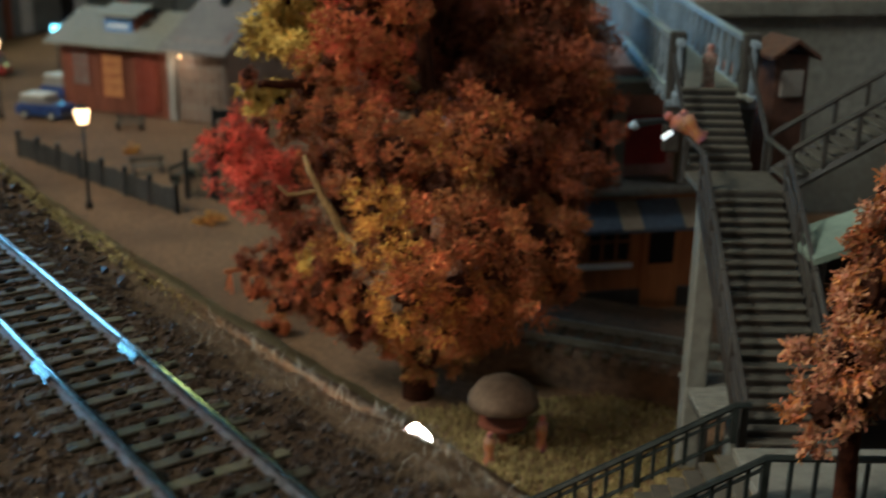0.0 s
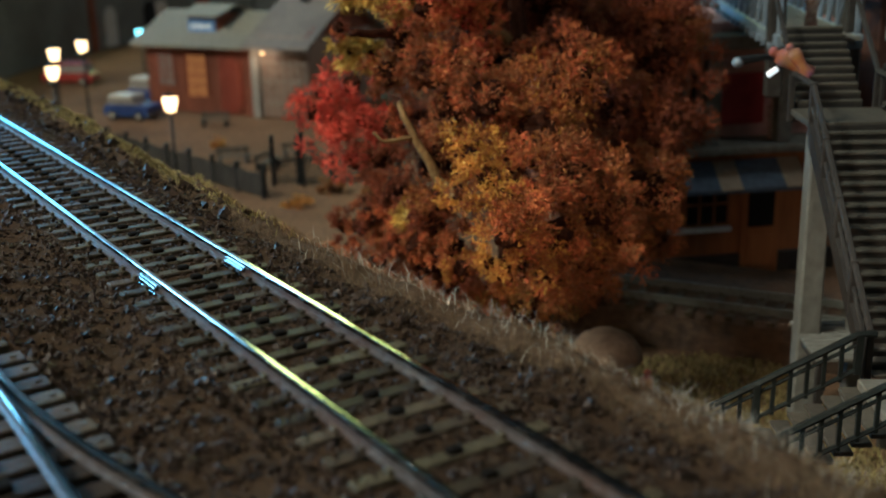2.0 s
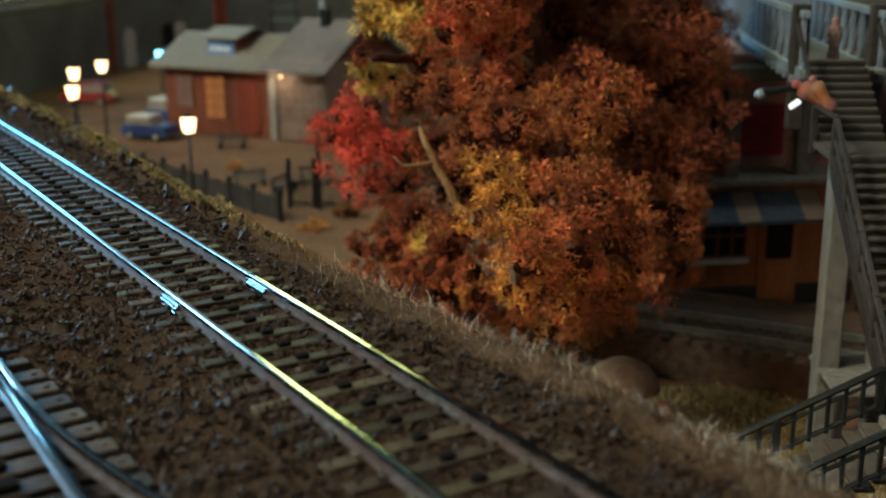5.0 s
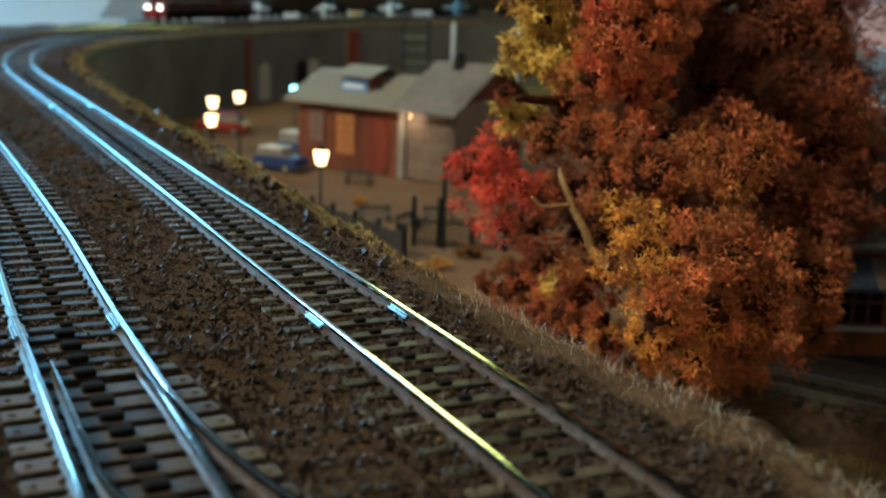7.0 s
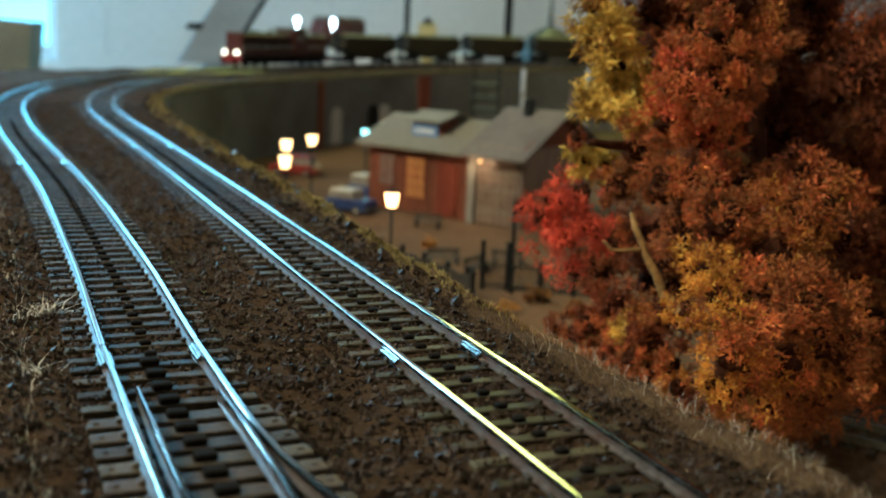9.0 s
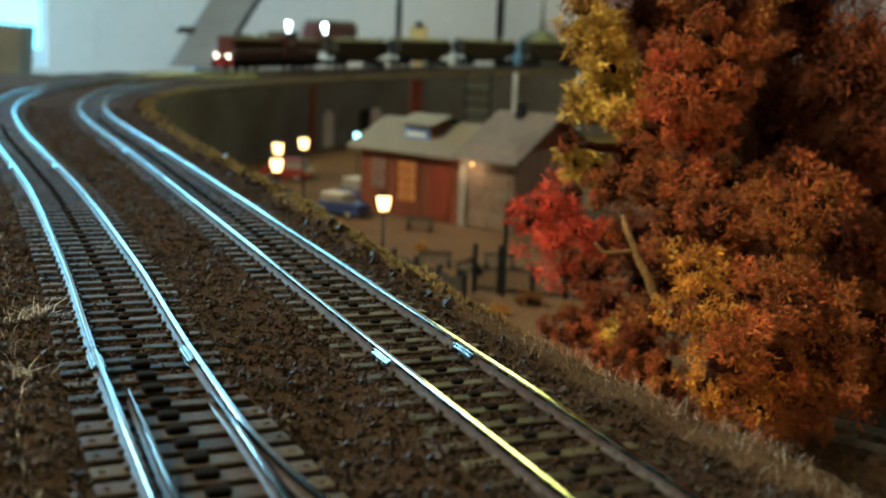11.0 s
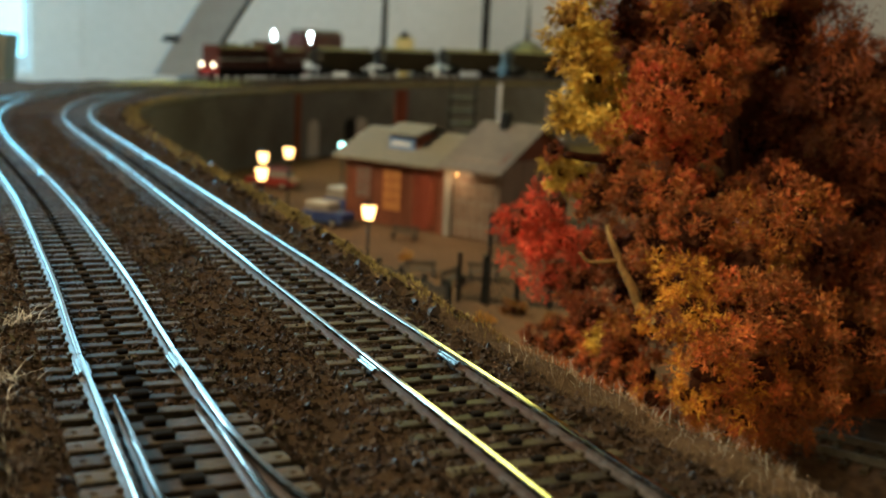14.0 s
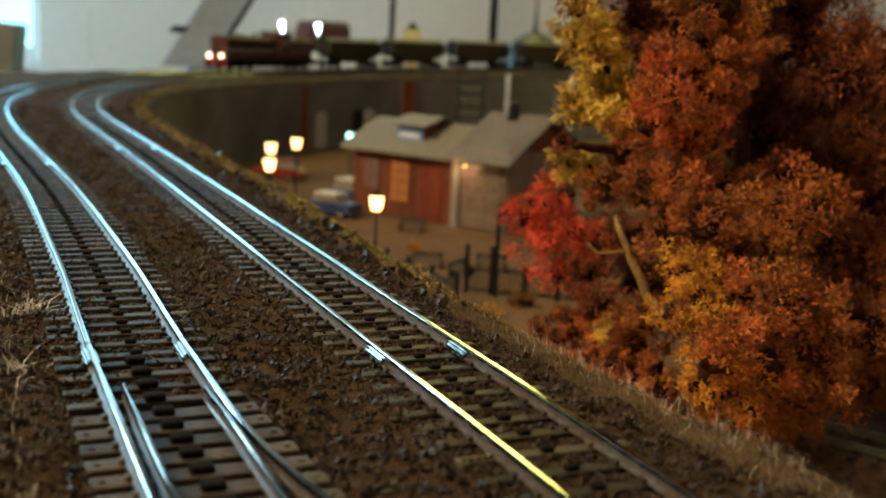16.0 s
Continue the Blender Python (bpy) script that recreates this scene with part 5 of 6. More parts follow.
bulb("fire_light", (0.0585, 0.2098, -0.0125), 0.085, (1.0, 0.5, 0.2), 0.004)
ps = thing("parasol", pose(0.116, 0.335, LOW), "beige domed parasol over a round brown table", "parasol")
part("canopy", MB().lathe([(0.0125, 0.0155), (0.0118, 0.0185), (0.0092, 0.0222), (0.005, 0.0245), (0.0006, 0.0252)], 14), mat("beige_canvas", (0.17, 0.115, 0.07), (0.12, 0.08, 0.048), 0.85, 0, 400, 60, 0.3), ps, "", True)
part("pole", MB().tube([(0, 0, 0), (0, 0, 0.024)], 0.0006, 6), TIMBER, ps)
part("table", MB().lathe([(0.002, 0), (0.002, 0.0075), (0.0085, 0.008), (0.0085, 0.0092)], 14), TIMBER, ps, "round brown table")


def figurine(x, y, z, h, mt, turn=0.0):
    """A small painted figure, as one plain turned form."""
    prof = [(0.16, 0.0), (0.15, 0.05), (0.11, 0.30), (0.13, 0.48), (0.16, 0.62), (0.15, 0.76), (0.06, 0.82), (0.085, 0.87), (0.09, 0.93), (0.05, 0.99), (0.01, 1.0)]
    return solid("figurine", MB().lathe([(r * h, q * h) for r, q in prof], 10), mt, "tiny painted figurine of a plain rounded shape", "figurine", smooth=True, m=pose(x, y, z, 0, 0, turn) @ Matrix.Diagonal((1.15, 0.75, 1, 1)), group="figurines")


# two of them lean over the rail of the landing
for fx, fy, tilt, hh in ((0.0042, 0.0235, -58, 0.0150), (0.0030, 0.0205, -35, 0.0120)):
    fg = figurine(0, 0, 0, hh, FLESH)
    fg.matrix_world = SM @ pose(fx, fy, Z1 + 0.0105, 0, tilt, 0) @ Matrix.Diagonal((1.15, 0.75, 1, 1))
figurine(0.199, 0.372, BZ0 - 0.0002, 0.016, PALEFIG)
figurine(0.128, 0.328, LOW, 0.013, FLESH)
figurine(0.108, 0.322, LOW, 0.012, FLESH)
figurine(0.226, 0.452, LOW + 0.0602, 0.019, PALEFIG)
sg = thing("hanging_sign", pose(0.1660, 0.3300, 0.0133), "small lit white hanging sign on a bracket", "sign")
part("board", MB().box(-0.0019, -0.0006, -0.0009, 0.0019, 0.0006, 0.0007, 0.0002), PAPER, sg, m=pose(0, 0, 0, 0, -32, 0))
part("bracket", MB().tube([(0.002, 0, 0.0), (0.0065, 0, 0.003), (0.0065, 0, -0.006)], 0.0005, 5), IRON, sg)
part("arm", MB().tube([(0.006, 0, 0.0032), (-0.002, 0.001, 0.0046), (-0.010, 0.002, 0.0036)], [0.0009, 0.0011, 0.0016], 7), IRON, sg, "dark bent lamp arm")
part("knob", MB().lathe([(0.0004, -0.0016), (0.0017, -0.0008), (0.0019, 0.0004), (0.0009, 0.0016)], 9, (-0.0105, 0.002, 0.0030)), STEELB, sg, "grey lamp head", True)

# ---- the room round the layout ----
PLASTER = mat("pale_plaster", (0.66, 0.63, 0.60), (0.60, 0.575, 0.545), 0.85, 0, 60, 3, 0.15, dirt=(0.54, 0.515, 0.48))
CEIL = mat("white_ceiling", (0.7, 0.69, 0.66), (0.65, 0.64, 0.6), 0.9, 0, 60, 3, 0.1)
FLOOR = mat("brown_floor", (0.2, 0.13, 0.08), (0.14, 0.09, 0.05), 0.5, 0, 40, 4, 0.2)
PANE = glow("bright_window_pane", (0.36, 0.80, 1.0), 1.25)
FRAME_W = mat("white_window_frame", (0.7, 0.7, 0.7), (0.62, 0.62, 0.62), 0.4, 0, 100, 8, 0.1)
WY = 2.6
w = MB()
for x0, x1, z0, z1 in ((-2.4, -1.95, -1.0, 1.6), (-0.96, -0.84, -1.0, 1.6), (-0.12, 3.0, -1.0, 1.6), (-1.95, -0.96, -1.0, -0.05), (-0.84, -0.12, -1.0, 0.30), (-0.42, -0.12, 0.53, 1.6), (-1.95, -0.96, 0.80, 1.6), (-0.84, -0.42, 0.80, 1.6), (-0.42, -0.38, 0.30, 0.53)):
    w.box(x0, WY, z0, x1, WY + 0.15, z1, 0.002)
solid("wall_north", w, PLASTER, "pale plastered room wall with a window opening", "wall", "structure")
for nm, b in (("wall_west", (-2.4, -2.5, -1.0, -2.2, 2.6, 1.6)), ("wall_east", (3.0, -2.5, -1.0, 3.1, 2.75, 1.6)), ("wall_south", (-3.0, -2.6, -1.0, 3.0, -2.5, 1.6))):
    solid(nm, MB().box(*b, 0.002), PLASTER, "pale plastered room wall", "wall", "structure")
solid("ceiling", MB().box(-3.1, -2.6, 1.6, 3.1, 2.75, 1.7, 0.002), CEIL, "white room ceiling", "ceiling", "structure")
# unseen dark slope, added so the near rails reflect less bright wall
REFLECT_DARK = mat("dark_reflection_slope", (0.040, 0.032, 0.027), (0.028, 0.022, 0.018), 0.7, 0, 60, 5, 0.2, stretch=(1, 0.1, 1))
solid("added_dark_slope", MB().prism([(1.0, 1.595), (1.0, 1.55), (2.597, 1.00), (2.597, 1.06)], -2.99, 2.19, 0, pose(0, 0, 0, 0, 0, 90)), REFLECT_DARK, "unseen dark slope added to dim the reflections in the rails", "ceiling", "structure")
solid("floor", MB().box(-3.1, -2.6, -1.1, 3.1, 2.75, -1.0, 0.002), FLOOR, "brown room floor", "floor", "structure")


def window(name, x0, x1, z0, z1, m=None):
    win = thing(name, m or pose((x0 + x1) / 2, WY + 0.05, (z0 + z1) / 2), "bright daylit window with a white frame", "window", kind="structure")
    a, b = (x1 - x0) / 2, (z1 - z0) / 2
    part("pane", MB().box(-a + 0.03, 0.02, -b + 0.03, a - 0.03, 0.03, b - 0.03, 0.001), PANE, win, "bright daylit pane")
    for q in ((-a, 0, -b, -a + 0.035, 0.05, b), (a - 0.035, 0, -b, a, 0.05, b), (-a + 0.035, 0, b - 0.035, a - 0.035, 0.05, b), (-a + 0.035, 0, -b, a - 0.035, 0.05, -b + 0.035)):
        part("window_frame", MB().box(*q, 0.004), FRAME_W, win)


window("window_1", -1.95, -0.96, -0.05, 0.80)
window("window_2", -0.84, -0.42, 0.30, 0.80)
window("window_4", -0.38, -0.12, 0.30, 0.53)
# no known window: added pane for the west fill light
window("window_3", -0.30, 0.30, -0.6, 0.6, pose(-2.195, 2.20, 0.45, 0, 0, 90))

wl = thing("wall_lamp", pose(0.12, 2.50, 0.78), "wide warm wall lamp with a metal housing", "lamp")
part("housing", MB().box(-0.16, 0.0, -0.19, 0.16, 0.10, 0.19, 0.01), FRAME_W, wl)
# the right-hand housing belongs to the added fill, not a known lamp
for x, y in ((-1.15, -0.02), (1.05, 0.10)):
    cl = thing("ceiling_lamp", pose(x, y, 1.6), "square warm overhead lamp, unseen", "lamp", "ceiling lamps")
    part("housing", MB().box(-0.25, -0.25, -0.05, 0.25, 0.25, 0.0, 0.01), FRAME_W, cl)
    part("stem", MB().tube([(0, 0, -0.05), (0, 0, -0.33)], 0.012, 8), FRAME_W, cl)
    part("shade", MB().box(-0.23, -0.23, -0.33, 0.23, 0.23, -0.30, 0.008), FRAME_W, cl)

# ---- train on the outer track ----
LOCO_RED = mat("brown_red_loco_paint", (0.10, 0.03, 0.022), (0.075, 0.022, 0.016), 0.4, 0, 200, 20, 0.1)
LOCO_ROOF = mat("dull_grey_roof", (0.17, 0.15, 0.11), (0.12, 0.11, 0.085), 0.6, 0, 200, 20, 0.1)
CHASSIS = mat("black_chassis", (0.02, 0.018, 0.017), (0.014, 0.012, 0.011), 0.8, 0, 300, 30, 0.1, spec=0.06)
LOAD = mat("olive_load", (0.27, 0.23, 0.08), (0.16, 0.135, 0.05), 0.9, 0, 300, 40, 0.8)
WAGON = mat("dark_wagon_body", (0.058, 0.046, 0.026), (0.034, 0.027, 0.017), 0.85, 0, 200, 20, 0.2, spec=0.04)
HEADL = glow("headlight", (1.0, 0.80, 0.5), 6.0)
COLD = glow("cold_headlight", (0.8, 0.97, 1.0), 40.0)


def wheels(parent, xs):
    for x in xs:
        for y in (-GAUGE, GAUGE):
            part("wheel", MB().lathe([(0.0058, -0.0012), (0.0062, 0.0), (0.0058, 0.0012)], 14, m=pose(x, y, 0.0058, 90)), CHASSIS, parent)


def on_outer(s):
    return along(s, -outer_gap(s)) @ pose(0, 0, 0, 0, 0, 90)


S_LOCO = 1.355
lo = thing("diesel_locomotive", on_outer(S_LOCO), "brown-red diesel locomotive with lit headlights", "locomotive")
LH = 0.100
part("frame", MB().box(-LH, -0.0165, 0.009, LH, 0.0165, 0.015, 0.0008), CHASSIS, lo)
part("long_hood", MB().box(-LH + 0.004, -0.0135, 0.015, 0.012, 0.0135, 0.043, 0.002), LOCO_RED, lo, "brown-red hood")
part("cab", MB().box(0.012, -0.0165, 0.015, 0.040, 0.0165, 0.048, 0.0015), LOCO_RED, lo, "brown-red cab")
part("short_hood", MB().box(0.040, -0.0135, 0.015, LH - 0.004, 0.0135, 0.042, 0.002), LOCO_RED, lo, "brown-red hood")
part("cab_roof", MB().box(0.010, -0.0175, 0.048, 0.042, 0.0175, 0.0515, 0.0012), LOCO_ROOF, lo)
part("hood_roof", MB().box(-LH + 0.006, -0.012, 0.043, 0.010, 0.012, 0.0445, 0.0005), LOCO_ROOF, lo)
part("hood_roof", MB().box(0.042, -0.012, 0.042, LH - 0.006, 0.012, 0.0435, 0.0005), LOCO_ROOF, lo)
for y in (-0.0168, 0.0158):
    part("cab_window", MB().box(0.018, y, 0.034, 0.034, y + 0.001, 0.043, 0.0002), GLASSY, lo)
for k in range(7):
    for y in (-0.0139, 0.0131):
        part("louvre", MB().box(-LH + 0.012 + k * 0.014, y, 0.022, -LH + 0.021 + k * 0.014, y + 0.0008, 0.038, 0.0002), CHASSIS, lo)
for e in (-1, 1):
    part("buffer_beam", MB().box(e * LH - 0.001, -0.0165, 0.006, e * LH + 0.001, 0.0165, 0.0145, 0.0003), REDP, lo)
    for y in (-0.010, 0.010):
        part("buffer", MB().lathe([(0.001, 0), (0.001, 0.004), (0.0024, 0.0045), (0.0024, 0.0058)], 10, m=pose(e * (LH + 0.001), y, 0.0105, 0, 90 * e)), CHASSIS, lo)
for y in (-0.0095, 0.0095):
    part("headlight", MB().lathe([(0.0022, 0), (0.0024, 0.001), (0.0012, 0.0019), (0.0001, 0.0021)], 10, m=pose(-LH, y, 0.0185, 0, -90)), HEADL, lo, "lit round headlight", True)
for x in (-0.062, 0.062):
    part("bogie", MB().box(x - 0.026, -0.0135, 0.0045, x + 0.026, 0.0135, 0.010, 0.001), CHASSIS, lo)
wheels(lo, (-0.082, -0.062, -0.042, 0.042, 0.062, 0.082))
for y in (-0.0165, 0.0165):
    part("handrail", MB().tube([(-LH + 0.002, y, 0.015), (-LH + 0.002, y, 0.0265), (0.011, y, 0.0265)], 0.0004, 5), WHITEP, lo, "thin pale handrail")
    part("handrail", MB().tube([(0.041, y, 0.0265), (LH - 0.002, y, 0.0265), (LH - 0.002, y, 0.015)], 0.0004, 5), WHITEP, lo, "thin pale handrail")
part("fuel_tank", MB().box(-0.030, -0.012, 0.004, 0.030, 0.012, 0.009, 0.001), CHASSIS, lo)
part("roof_fan", MB().lathe([(0.0075, 0), (0.0075, 0.0014), (0.006, 0.002)], 14, (-0.055, 0, 0.0443)), CHASSIS, lo)
part("exhaust", MB().lathe([(0.002, 0), (0.002, 0.005)], 8, (-0.02, 0, 0.044)), CHASSIS, lo)

wg = thing("hopper_wagon", on_outer(S_LOCO + 0.172), "dark bogie hopper wagon heaped with an olive load", "wagon", "goods wagons")
WH = 0.054
part("body", MB().prism([(-WH, 0.039), (WH, 0.039), (WH, 0.022), (WH * 0.62, 0.015), (WH * 0.46, 0.010), (-WH * 0.46, 0.010), (-WH * 0.62, 0.015), (-WH, 0.022)], -0.0155, 0.0155), WAGON, wg)
for k in range(9):
    x = -WH + 0.003 + k * (2 * WH - 0.006) / 8
    for y in (-0.0165, 0.0155):
        part("rib", MB().box(x - 0.0009, y, 0.018, x + 0.0009, y + 0.001, 0.039, 0.0002), WAGON, wg)
bm_l = MB()
for i in range(13):
    for j in range(5):
        x, y = -WH + 0.003 + i * (2 * WH - 0.006) / 12, -0.0145 + j * 0.00725
        bm_l.v.append((x, y, 0.0385 + 0.0045 * (1 - abs(j - 2) / 2.2) + 0.0022 * noise.noise(Vector((x * 120, y * 120, 5)))))
bm_l.f = [(i * 5 + j, (i + 1) * 5 + j, (i + 1) * 5 + j + 1, i * 5 + j + 1) for i in range(12) for j in range(4)]
bm_l.mi = [0] * len(bm_l.f)
part("load", bm_l, LOAD, wg, "olive brown heaped load", True)
part("frame", MB().box(-WH - 0.003, -0.010, 0.008, WH + 0.003, 0.010, 0.0115, 0.0005), CHASSIS, wg)
for x in (-0.040, 0.040):
    part("bogie", MB().box(x - 0.011, -0.012, 0.004, x + 0.013, 0.012, 0.0085, 0.001), CHASSIS, wg)
wheels(wg, (-0.048, -0.032, 0.032, 0.048))
for e in (-1, 1):
    part("end_ladder", MB().box(e * (WH + 0.0012) - 0.0005, -0.004, 0.014, e * (WH + 0.0012) + 0.0005, 0.004, 0.044, 0.0002), CHASSIS, wg)
    part("coupling", MB().box(e * (WH + 0.006) - 0.005, -0.0012, 0.0075, e * (WH + 0.006) + 0.005, 0.0012, 0.0095, 0.0003), CHASSIS, wg)
    part("walkway", MB().box(e * (WH - 0.004) - 0.007, -0.013, 0.0215, e * (WH - 0.004) + 0.007, 0.013, 0.0225, 0.0002), CHASSIS, wg)
for k in range(1, 5):
    copy_thing(wg, on_outer(S_LOCO + 0.172 + 0.126 * k))

# ---- things behind the line ----
SHELF = mat("white_shelf", (0.75, 0.78, 0.8), (0.7, 0.73, 0.75), 0.14, 0, 100, 8, 0.05)
solid("white_shelf", MB().box(-0.50, 2.08, -0.10, 0.02, 2.40, 0.016, 0.003), SHELF, "white shelf board standing behind the railway", "shelf")
BOARDG = mat("pale_grey_board", (0.36, 0.43, 0.52), (0.31, 0.37, 0.46), 0.4, 0, 120, 8, 0.1)
bd = thing("leaning_board", pose(-0.502, 2.06, -0.02), "pale grey board leaning with a dark edge", "board")
part("panel", MB().box(-0.038, 0, 0, 0.045, 0.006, 0.19, 0.001), BOARDG, bd)
part("clamp", MB().box(-0.060, -0.004, 0.060, -0.030, 0.008, 0.072, 0.002), IRON, bd, "dark clamp at its edge")
part("edge", MB().box(0.045, -0.001, 0, 0.054, 0.007, 0.19, 0.001), IRON, bd, "dark edge strip")
for o in bd.children:
    for v in o.data.vertices:
        v.co.x += 0.62 * v.co.z
l2 = thing("locomotive", pose(-0.255, 2.16, 0.016, 0, 0, 64), "dark red locomotive with two cold white headlights, on the shelf", "locomotive")
part("body", MB().box(-0.07, -0.017, 0.012, 0.07, 0.017, 0.052, 0.003), LOCO_RED, l2)
part("roof", MB().box(-0.066, -0.014, 0.052, 0.066, 0.014, 0.058, 0.002), LOCO_ROOF, l2)
part("frame", MB().box(-0.074, -0.017, 0.006, 0.074, 0.017, 0.012, 0.001), CHASSIS, l2)
part("nose", MB().box(-0.078, -0.016, 0.014, -0.069, 0.016, 0.040, 0.002), LOCO_RED, l2)
wheels(l2, (-0.05, -0.03, 0.03, 0.05))
for x in (-0.029, 0.036):
    t = solid("spot_lamp", MB().lathe([(0.0006, 0), (0.0006, 0.0105), (0.0016, 0.0112), (0.0026, 0.0126), (0.0029, 0.0144), (0.0026, 0.0162), (0.0016, 0.0176), (0.0003, 0.018)], 10), COLD, "small cold white spot lamp", "lamp", m=pose(-0.288 + x, 2.04, 0.050), smooth=True, group="spot lamps")
YEL = mat("pale_yellow_box", (0.7, 0.6, 0.28), (0.62, 0.52, 0.23), 0.5, 0, 200, 20, 0.1)
sgn = thing("signal_box", pose(-0.084, 2.06, 0.016), "pale yellow signal post with a black cap", "signal")
part("post", MB().box(-0.009, -0.008, -0.02, 0.009, 0.008, 0.045, 0.001), YEL, sgn)
part("arms", MB().box(-0.017, -0.007, 0.030, 0.017, 0.007, 0.052, 0.002), YEL, sgn)
part("cap", MB().lathe([(0.010, 0.052), (0.009, 0.056), (0.003, 0.060), (0.0005, 0.066)], 10), CHASSIS, sgn)
DOME = mat("grey_green_dome", (0.12, 0.11, 0.075), (0.085, 0.08, 0.055), 0.35, 0, 150, 10, 0.2)
dmm = thing("domed_building", pose(0.148, 2.22, -0.02), "grey-green domed building with a slim spire", "building")
part("drum", MB().lathe([(0.064, -0.08), (0.064, 0.020)], 24), CONC, dmm)
part("dome", MB().lathe([(0.068, 0.020), (0.066, 0.030), (0.058, 0.055), (0.042, 0.076), (0.020, 0.089), (0.006, 0.094)], 24), DOME, dmm, "", True)
part("spire", MB().lathe([(0.006, 0.093), (0.004, 0.115), (0.0012, 0.175)], 10), DOME, dmm)
for x, y, w_ in ((-0.125, 2.12, 0.005), (0.062, 2.10, 0.007)):
    solid("dark_post", MB().box(-w_, -w_, -0.1, w_, w_, 0.55, 0.001), IRON, "tall dark room post behind the railway", "post", m=pose(x, y, 0), group="posts")
OLIVEB = mat("olive_grey_card", (0.30, 0.30, 0.25), (0.24, 0.24, 0.20), 0.7, 0, 120, 8, 0.2)
solid("grey_box", MB().prism([(-0.040, -0.1), (0.008, -0.1), (0.022, 0.040), (-0.060, 0.044)], -0.03, 0.03), OLIVEB, "olive grey tapered box standing beside the window", "box", m=pose(-0.83, 2.10, 0))

# ---- bridge posts and frame tower near the station ----
solid("lattice_mast", MB().tube([(0, 0, LOW), (0, 0, 0.016)], 0.0024, 8), WHITEP, "white steel mast behind the station", "mast", m=pose(0.064, 1.40, 0), group="masts")
solid("lattice_mast", MB().tube([(0, 0, LOW), (0, 0, 0.020)], 0.0024, 8), WHITEP, "white steel mast behind the station", "mast", m=pose(0.143, 1.40, 0), group="masts")
tw = thing("steel_frame_tower", pose(0.018, 1.38, LOW), "dark steel frame tower with platforms", "tower")
for x in (-0.015, 0.015):
    for y in (-0.012, 0.012):
        part("leg", MB().box(x - 0.0012, y - 0.0012, 0, x + 0.0012, y + 0.0012, 0.112, 0.0003), RAILING, tw)
for z in (0.03, 0.06, 0.075, 0.09):
    part("platform", MB().box(-0.018, -0.014, z, 0.018, 0.014, z + 0.002, 0.0004), RAILING, tw)

# ---- vehicles and street furniture by the station ----
CARB = mat("blue_car_paint", (0.035, 0.055, 0.16), (0.028, 0.045, 0.13), 0.3, 0, 200, 20, 0.05, coat=0.3)
CARR = mat("red_car_paint", (0.26, 0.035, 0.022), (0.20, 0.026, 0.016), 0.3, 0, 200, 20, 0.05, coat=0.3)
CREAM = mat("cream_roof", (0.50, 0.44, 0.34), (0.42, 0.37, 0.28), 0.5, 0, 200, 20, 0.05)
TYRE = mat("black_tyre", (0.02, 0.02, 0.02), (0.015, 0.015, 0.015), 0.8, 0, 300, 30, 0.1)


def vehicle(name, m, paint, top, label, cat, L=0.052, H=0.022):
    v = thing(name, m, label, cat, "parked vehicles")
    h = L / 2
    part("body", MB().prism([(-h, 0.004), (-h, 0.011), (-h * 0.9, 0.0125), (-h * 0.42, 0.013), (h * 0.85, 0.0125), (h, 0.010), (h, 0.004)], -0.0095, 0.0095), paint, v)
    part("cabin", MB().prism([(-h * 0.45, 0.0125), (-h * 0.25, H - 0.002), (h * 0.72, H - 0.002), (h * 0.85, 0.0125)], -0.0085, 0.0085), GLASSY, v, "dark glazed cabin")
    part("roof", MB().box(-h * 0.30, -0.009, H - 0.0025, h * 0.78, 0.009, H, 0.0009), top, v, "cream roof" if top is CREAM else "")
    for x in (-h * 0.6, h * 0.6):
        for y in (-0.0092, 0.0092):
            w_ = part("wheel", MB().lathe([(0.0036, -0.001), (0.0041, 0), (0.0036, 0.001)], 14, m=pose(x, y, 0.0041, 90)), TYRE, v)
            part("hub", MB().lathe([(0.0018, -0.0013), (0.0019, 0), (0.0018, 0.0013)], 10, m=pose(x, y, 0.0041, 90)), CREAM, w_)
    part("bumper", MB().box(-h - 0.0008, -0.0092, 0.0045, -h + 0.0006, 0.0092, 0.0062, 0.0003), CONC, v)
    return v


vehicle("car", pose(-0.097, 0.935, LOW, 0, 0, 148), CARB, CREAM, "dark blue car with a cream roof parked by the station", "car", 0.043, 0.020)
vehicle("van", pose(-0.089, 1.015, LOW, 0, 0, 140), CARB, CREAM, "dark blue van with a cream roof parked behind the car", "van", 0.040, 0.0225)
vehicle("car", pose(-0.178, 1.15, LOW, 0, 0, -14), CARR, CARR, "bright red car parked near the retaining wall", "car")


def bench(x, y, turn):
    b = thing("bench", pose(x, y, LOW, 0, 0, turn), "small pale wooden bench on the village square", "bench", "benches")
    for k in range(3):
        part("seat_slat", MB().box(-0.011, -0.003 + 0.002 * k, 0.005, 0.011, -0.0014 + 0.002 * k, 0.0058, 0.0001), STAIR, b)
    for k in range(2):
        part("back_slat", MB().box(-0.011, 0.0034, 0.0072 + 0.002 * k, 0.011, 0.004, 0.0086 + 0.002 * k, 0.0001), STAIR, b)
    for xx in (-0.009, 0.009):
        part("leg", MB().box(xx - 0.0006, -0.003, 0, xx + 0.0006, 0.004, 0.005, 0.0001), IRON, b)
        part("back_post", MB().box(xx - 0.0006, 0.004, 0, xx + 0.0006, 0.005, 0.0108, 0.0001), IRON, b)


bench(-0.013, 0.740, 10)
bench(0.010, 0.720, 60)
bench(0.030, 0.745, 5)
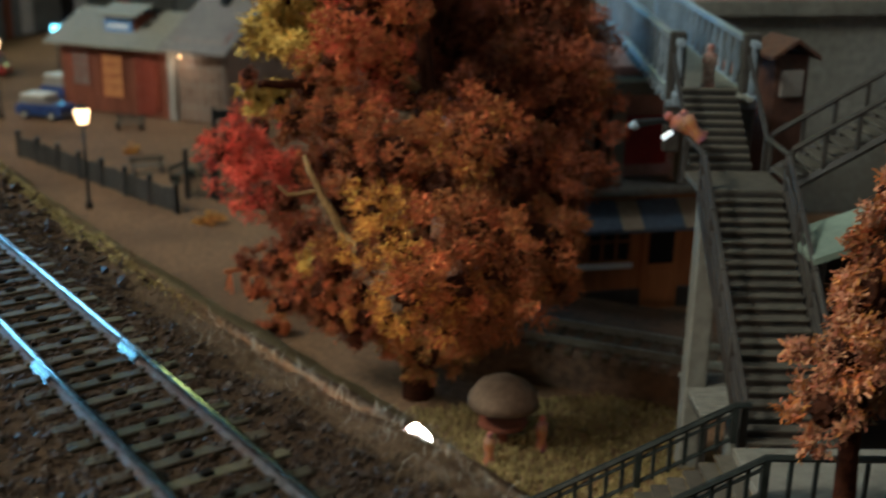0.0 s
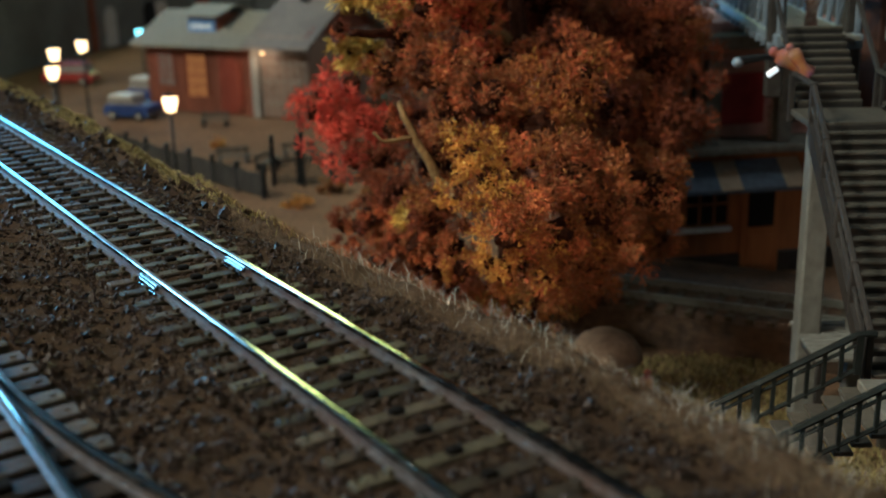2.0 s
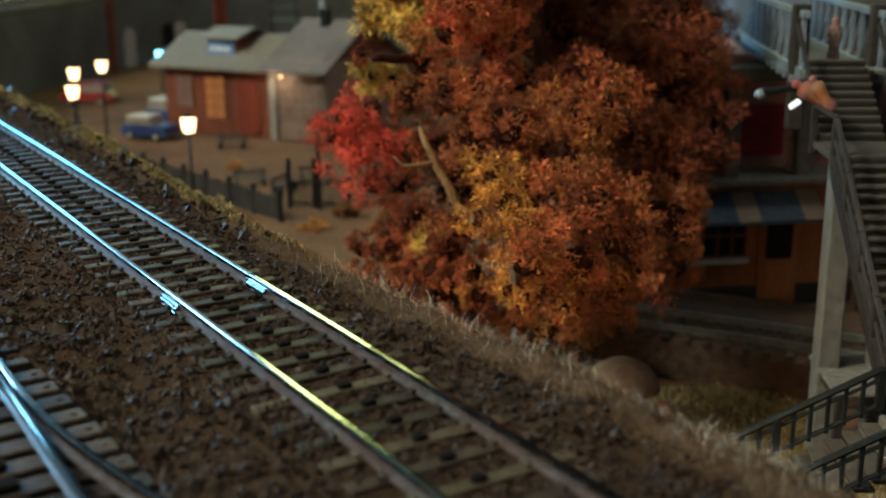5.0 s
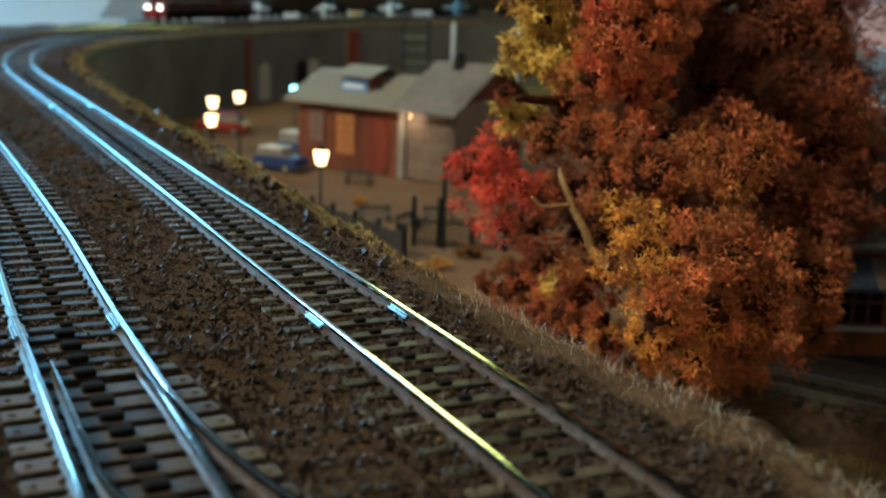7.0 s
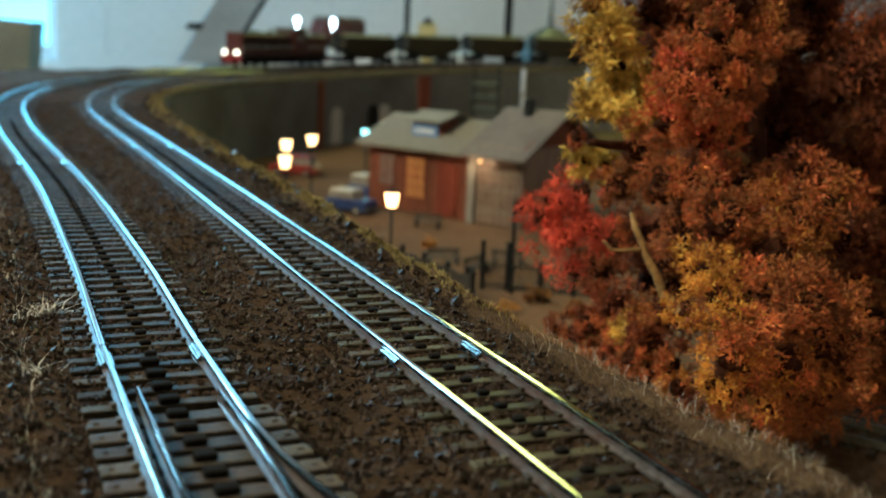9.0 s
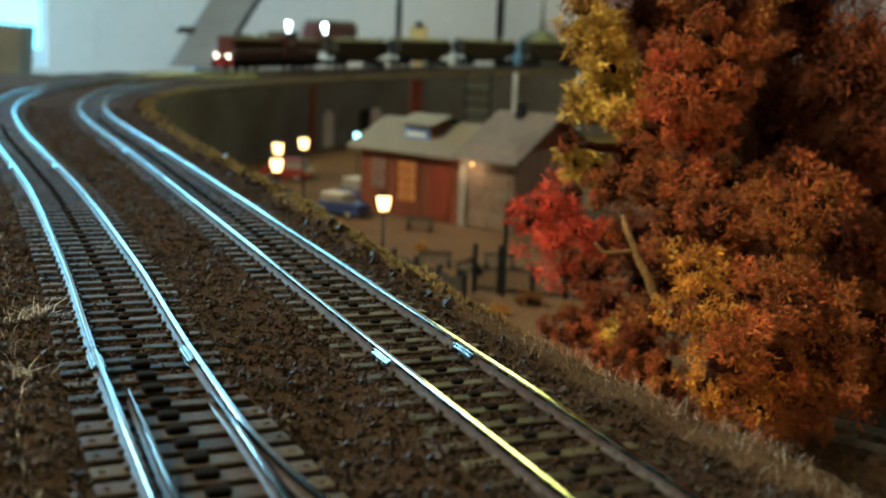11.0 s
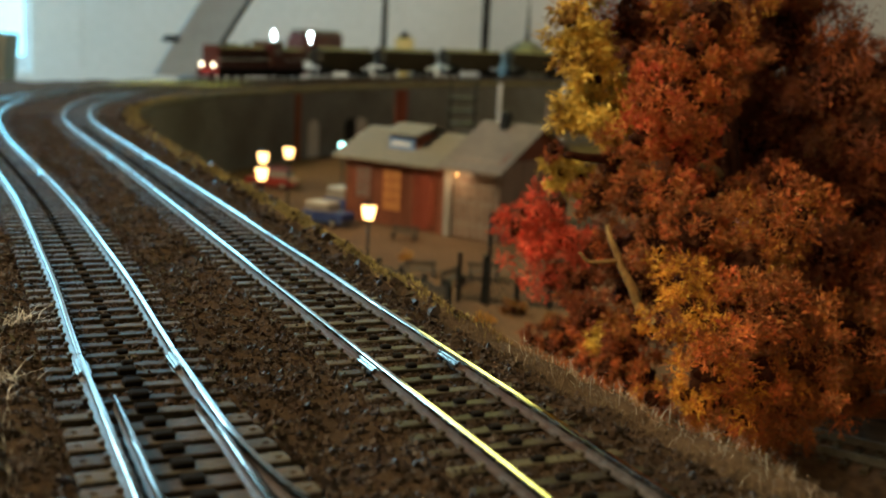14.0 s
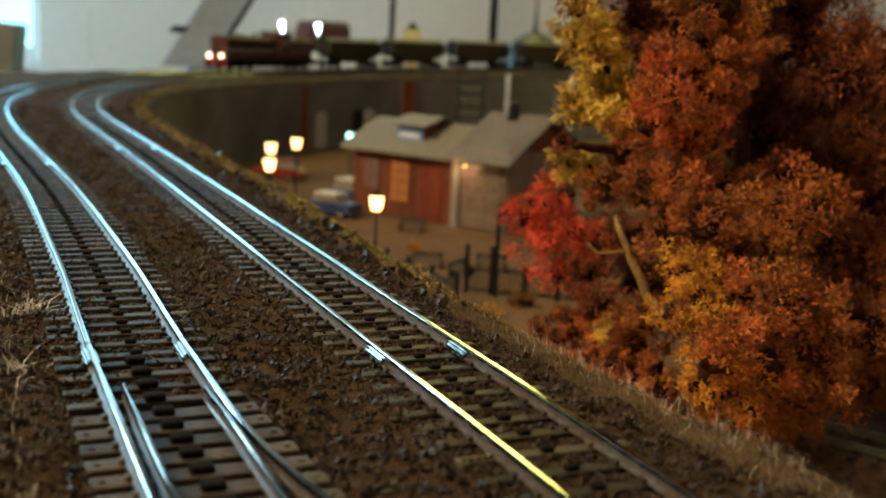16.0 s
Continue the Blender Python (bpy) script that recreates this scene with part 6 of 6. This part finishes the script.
bench(-0.030, 0.880, -14)

fe = thing("iron_fence", pose(0.012, 0.672, LOW, 0, 0, -10), "black iron fence with a gate on tall posts", "fence")
for x, h in ((0.0, 0.031), (0.0155, 0.031), (0.036, 0.020), (0.056, 0.020), (0.076, 0.020)):
    part("post", MB().box(x - 0.0013, -0.0013, 0, x + 0.0013, 0.0013, h, 0.0003), IRON, fe)
for z in (0.003, 0.015):
    part("rail", MB().box(0, -0.0004, z, 0.078, 0.0004, z + 0.0008, 0.0001), IRON, fe)
for k in range(38):
    part("bar", MB().box(0.002 + k * 0.002 - 0.00035, -0.0003, 0.001, 0.002 + k * 0.002 + 0.00035, 0.0003, 0.018, 0.00005), IRON, fe)
GREYF = mat("grey_fence_board", (0.075, 0.066, 0.055), (0.045, 0.040, 0.034), 0.85, 0, 400, 40, 0.4, stretch=(1, 1, 0.2), spec=0.05)
PF0, PF1 = Vector((-0.100, 0.800, LOW)), Vector((0.006, 0.640, LOW))
pfl = (PF1 - PF0).length
pfe = thing("board_fence", pose(PF0.x, PF0.y, LOW, 0, 0, math.degrees(math.atan2(PF1.y - PF0.y, PF1.x - PF0.x))), "low dark grey board fence at the foot of the bank", "fence")
for k in range(8):
    part("post", MB().box(pfl * k / 7 - 0.0013, -0.0013, 0, pfl * k / 7 + 0.0013, 0.0013, 0.0185, 0.0003), IRON, pfe)
for k in range(48):
    part("board", MB().box(0.0006 + pfl * k / 48, -0.0006, 0.001, pfl * (k + 0.86) / 48, 0.0004, 0.0145 + 0.0006 * math.sin(k * 5.1), 0.0001), GREYF, pfe)
for z in (0.004, 0.011):
    part("rail", MB().box(0, 0.0004, z, pfl, 0.0012, z + 0.0012, 0.0002), IRON, pfe)
lpz = thing("signpost", pose(0.0295, 0.664, LOW), "tall dark signpost with a short arm", "signpost")
part("post", MB().box(-0.0012, -0.0012, 0, 0.0012, 0.0012, 0.057, 0.0002), IRON, lpz)
part("arm", MB().box(0, -0.0008, 0.050, 0.014, 0.0008, 0.0555, 0.0002), IRON, lpz)
ORG = mat("orange_paint", (0.5, 0.14, 0.03), (0.4, 0.1, 0.025), 0.5, 0, 300, 30, 0.1)
for x, y in ((0.034, 0.505), (0.042, 0.498)):
    tr = thing("orange_trestle", pose(x, y, LOW, 0, 0, 20), "small orange trestle barrier", "barrier", "barriers")
    for q in (-0.004, 0.004):
        part("leg", MB().tube([(q, -0.003, 0), (q * 0.9, 0, 0.011)], 0.0006, 4), ORG, tr)
        part("leg", MB().tube([(q, 0.003, 0), (q * 0.9, 0, 0.011)], 0.0006, 4), ORG, tr)
    part("bar", MB().box(-0.006, -0.0005, 0.0095, 0.006, 0.0005, 0.0115, 0.0002), ORG, tr)
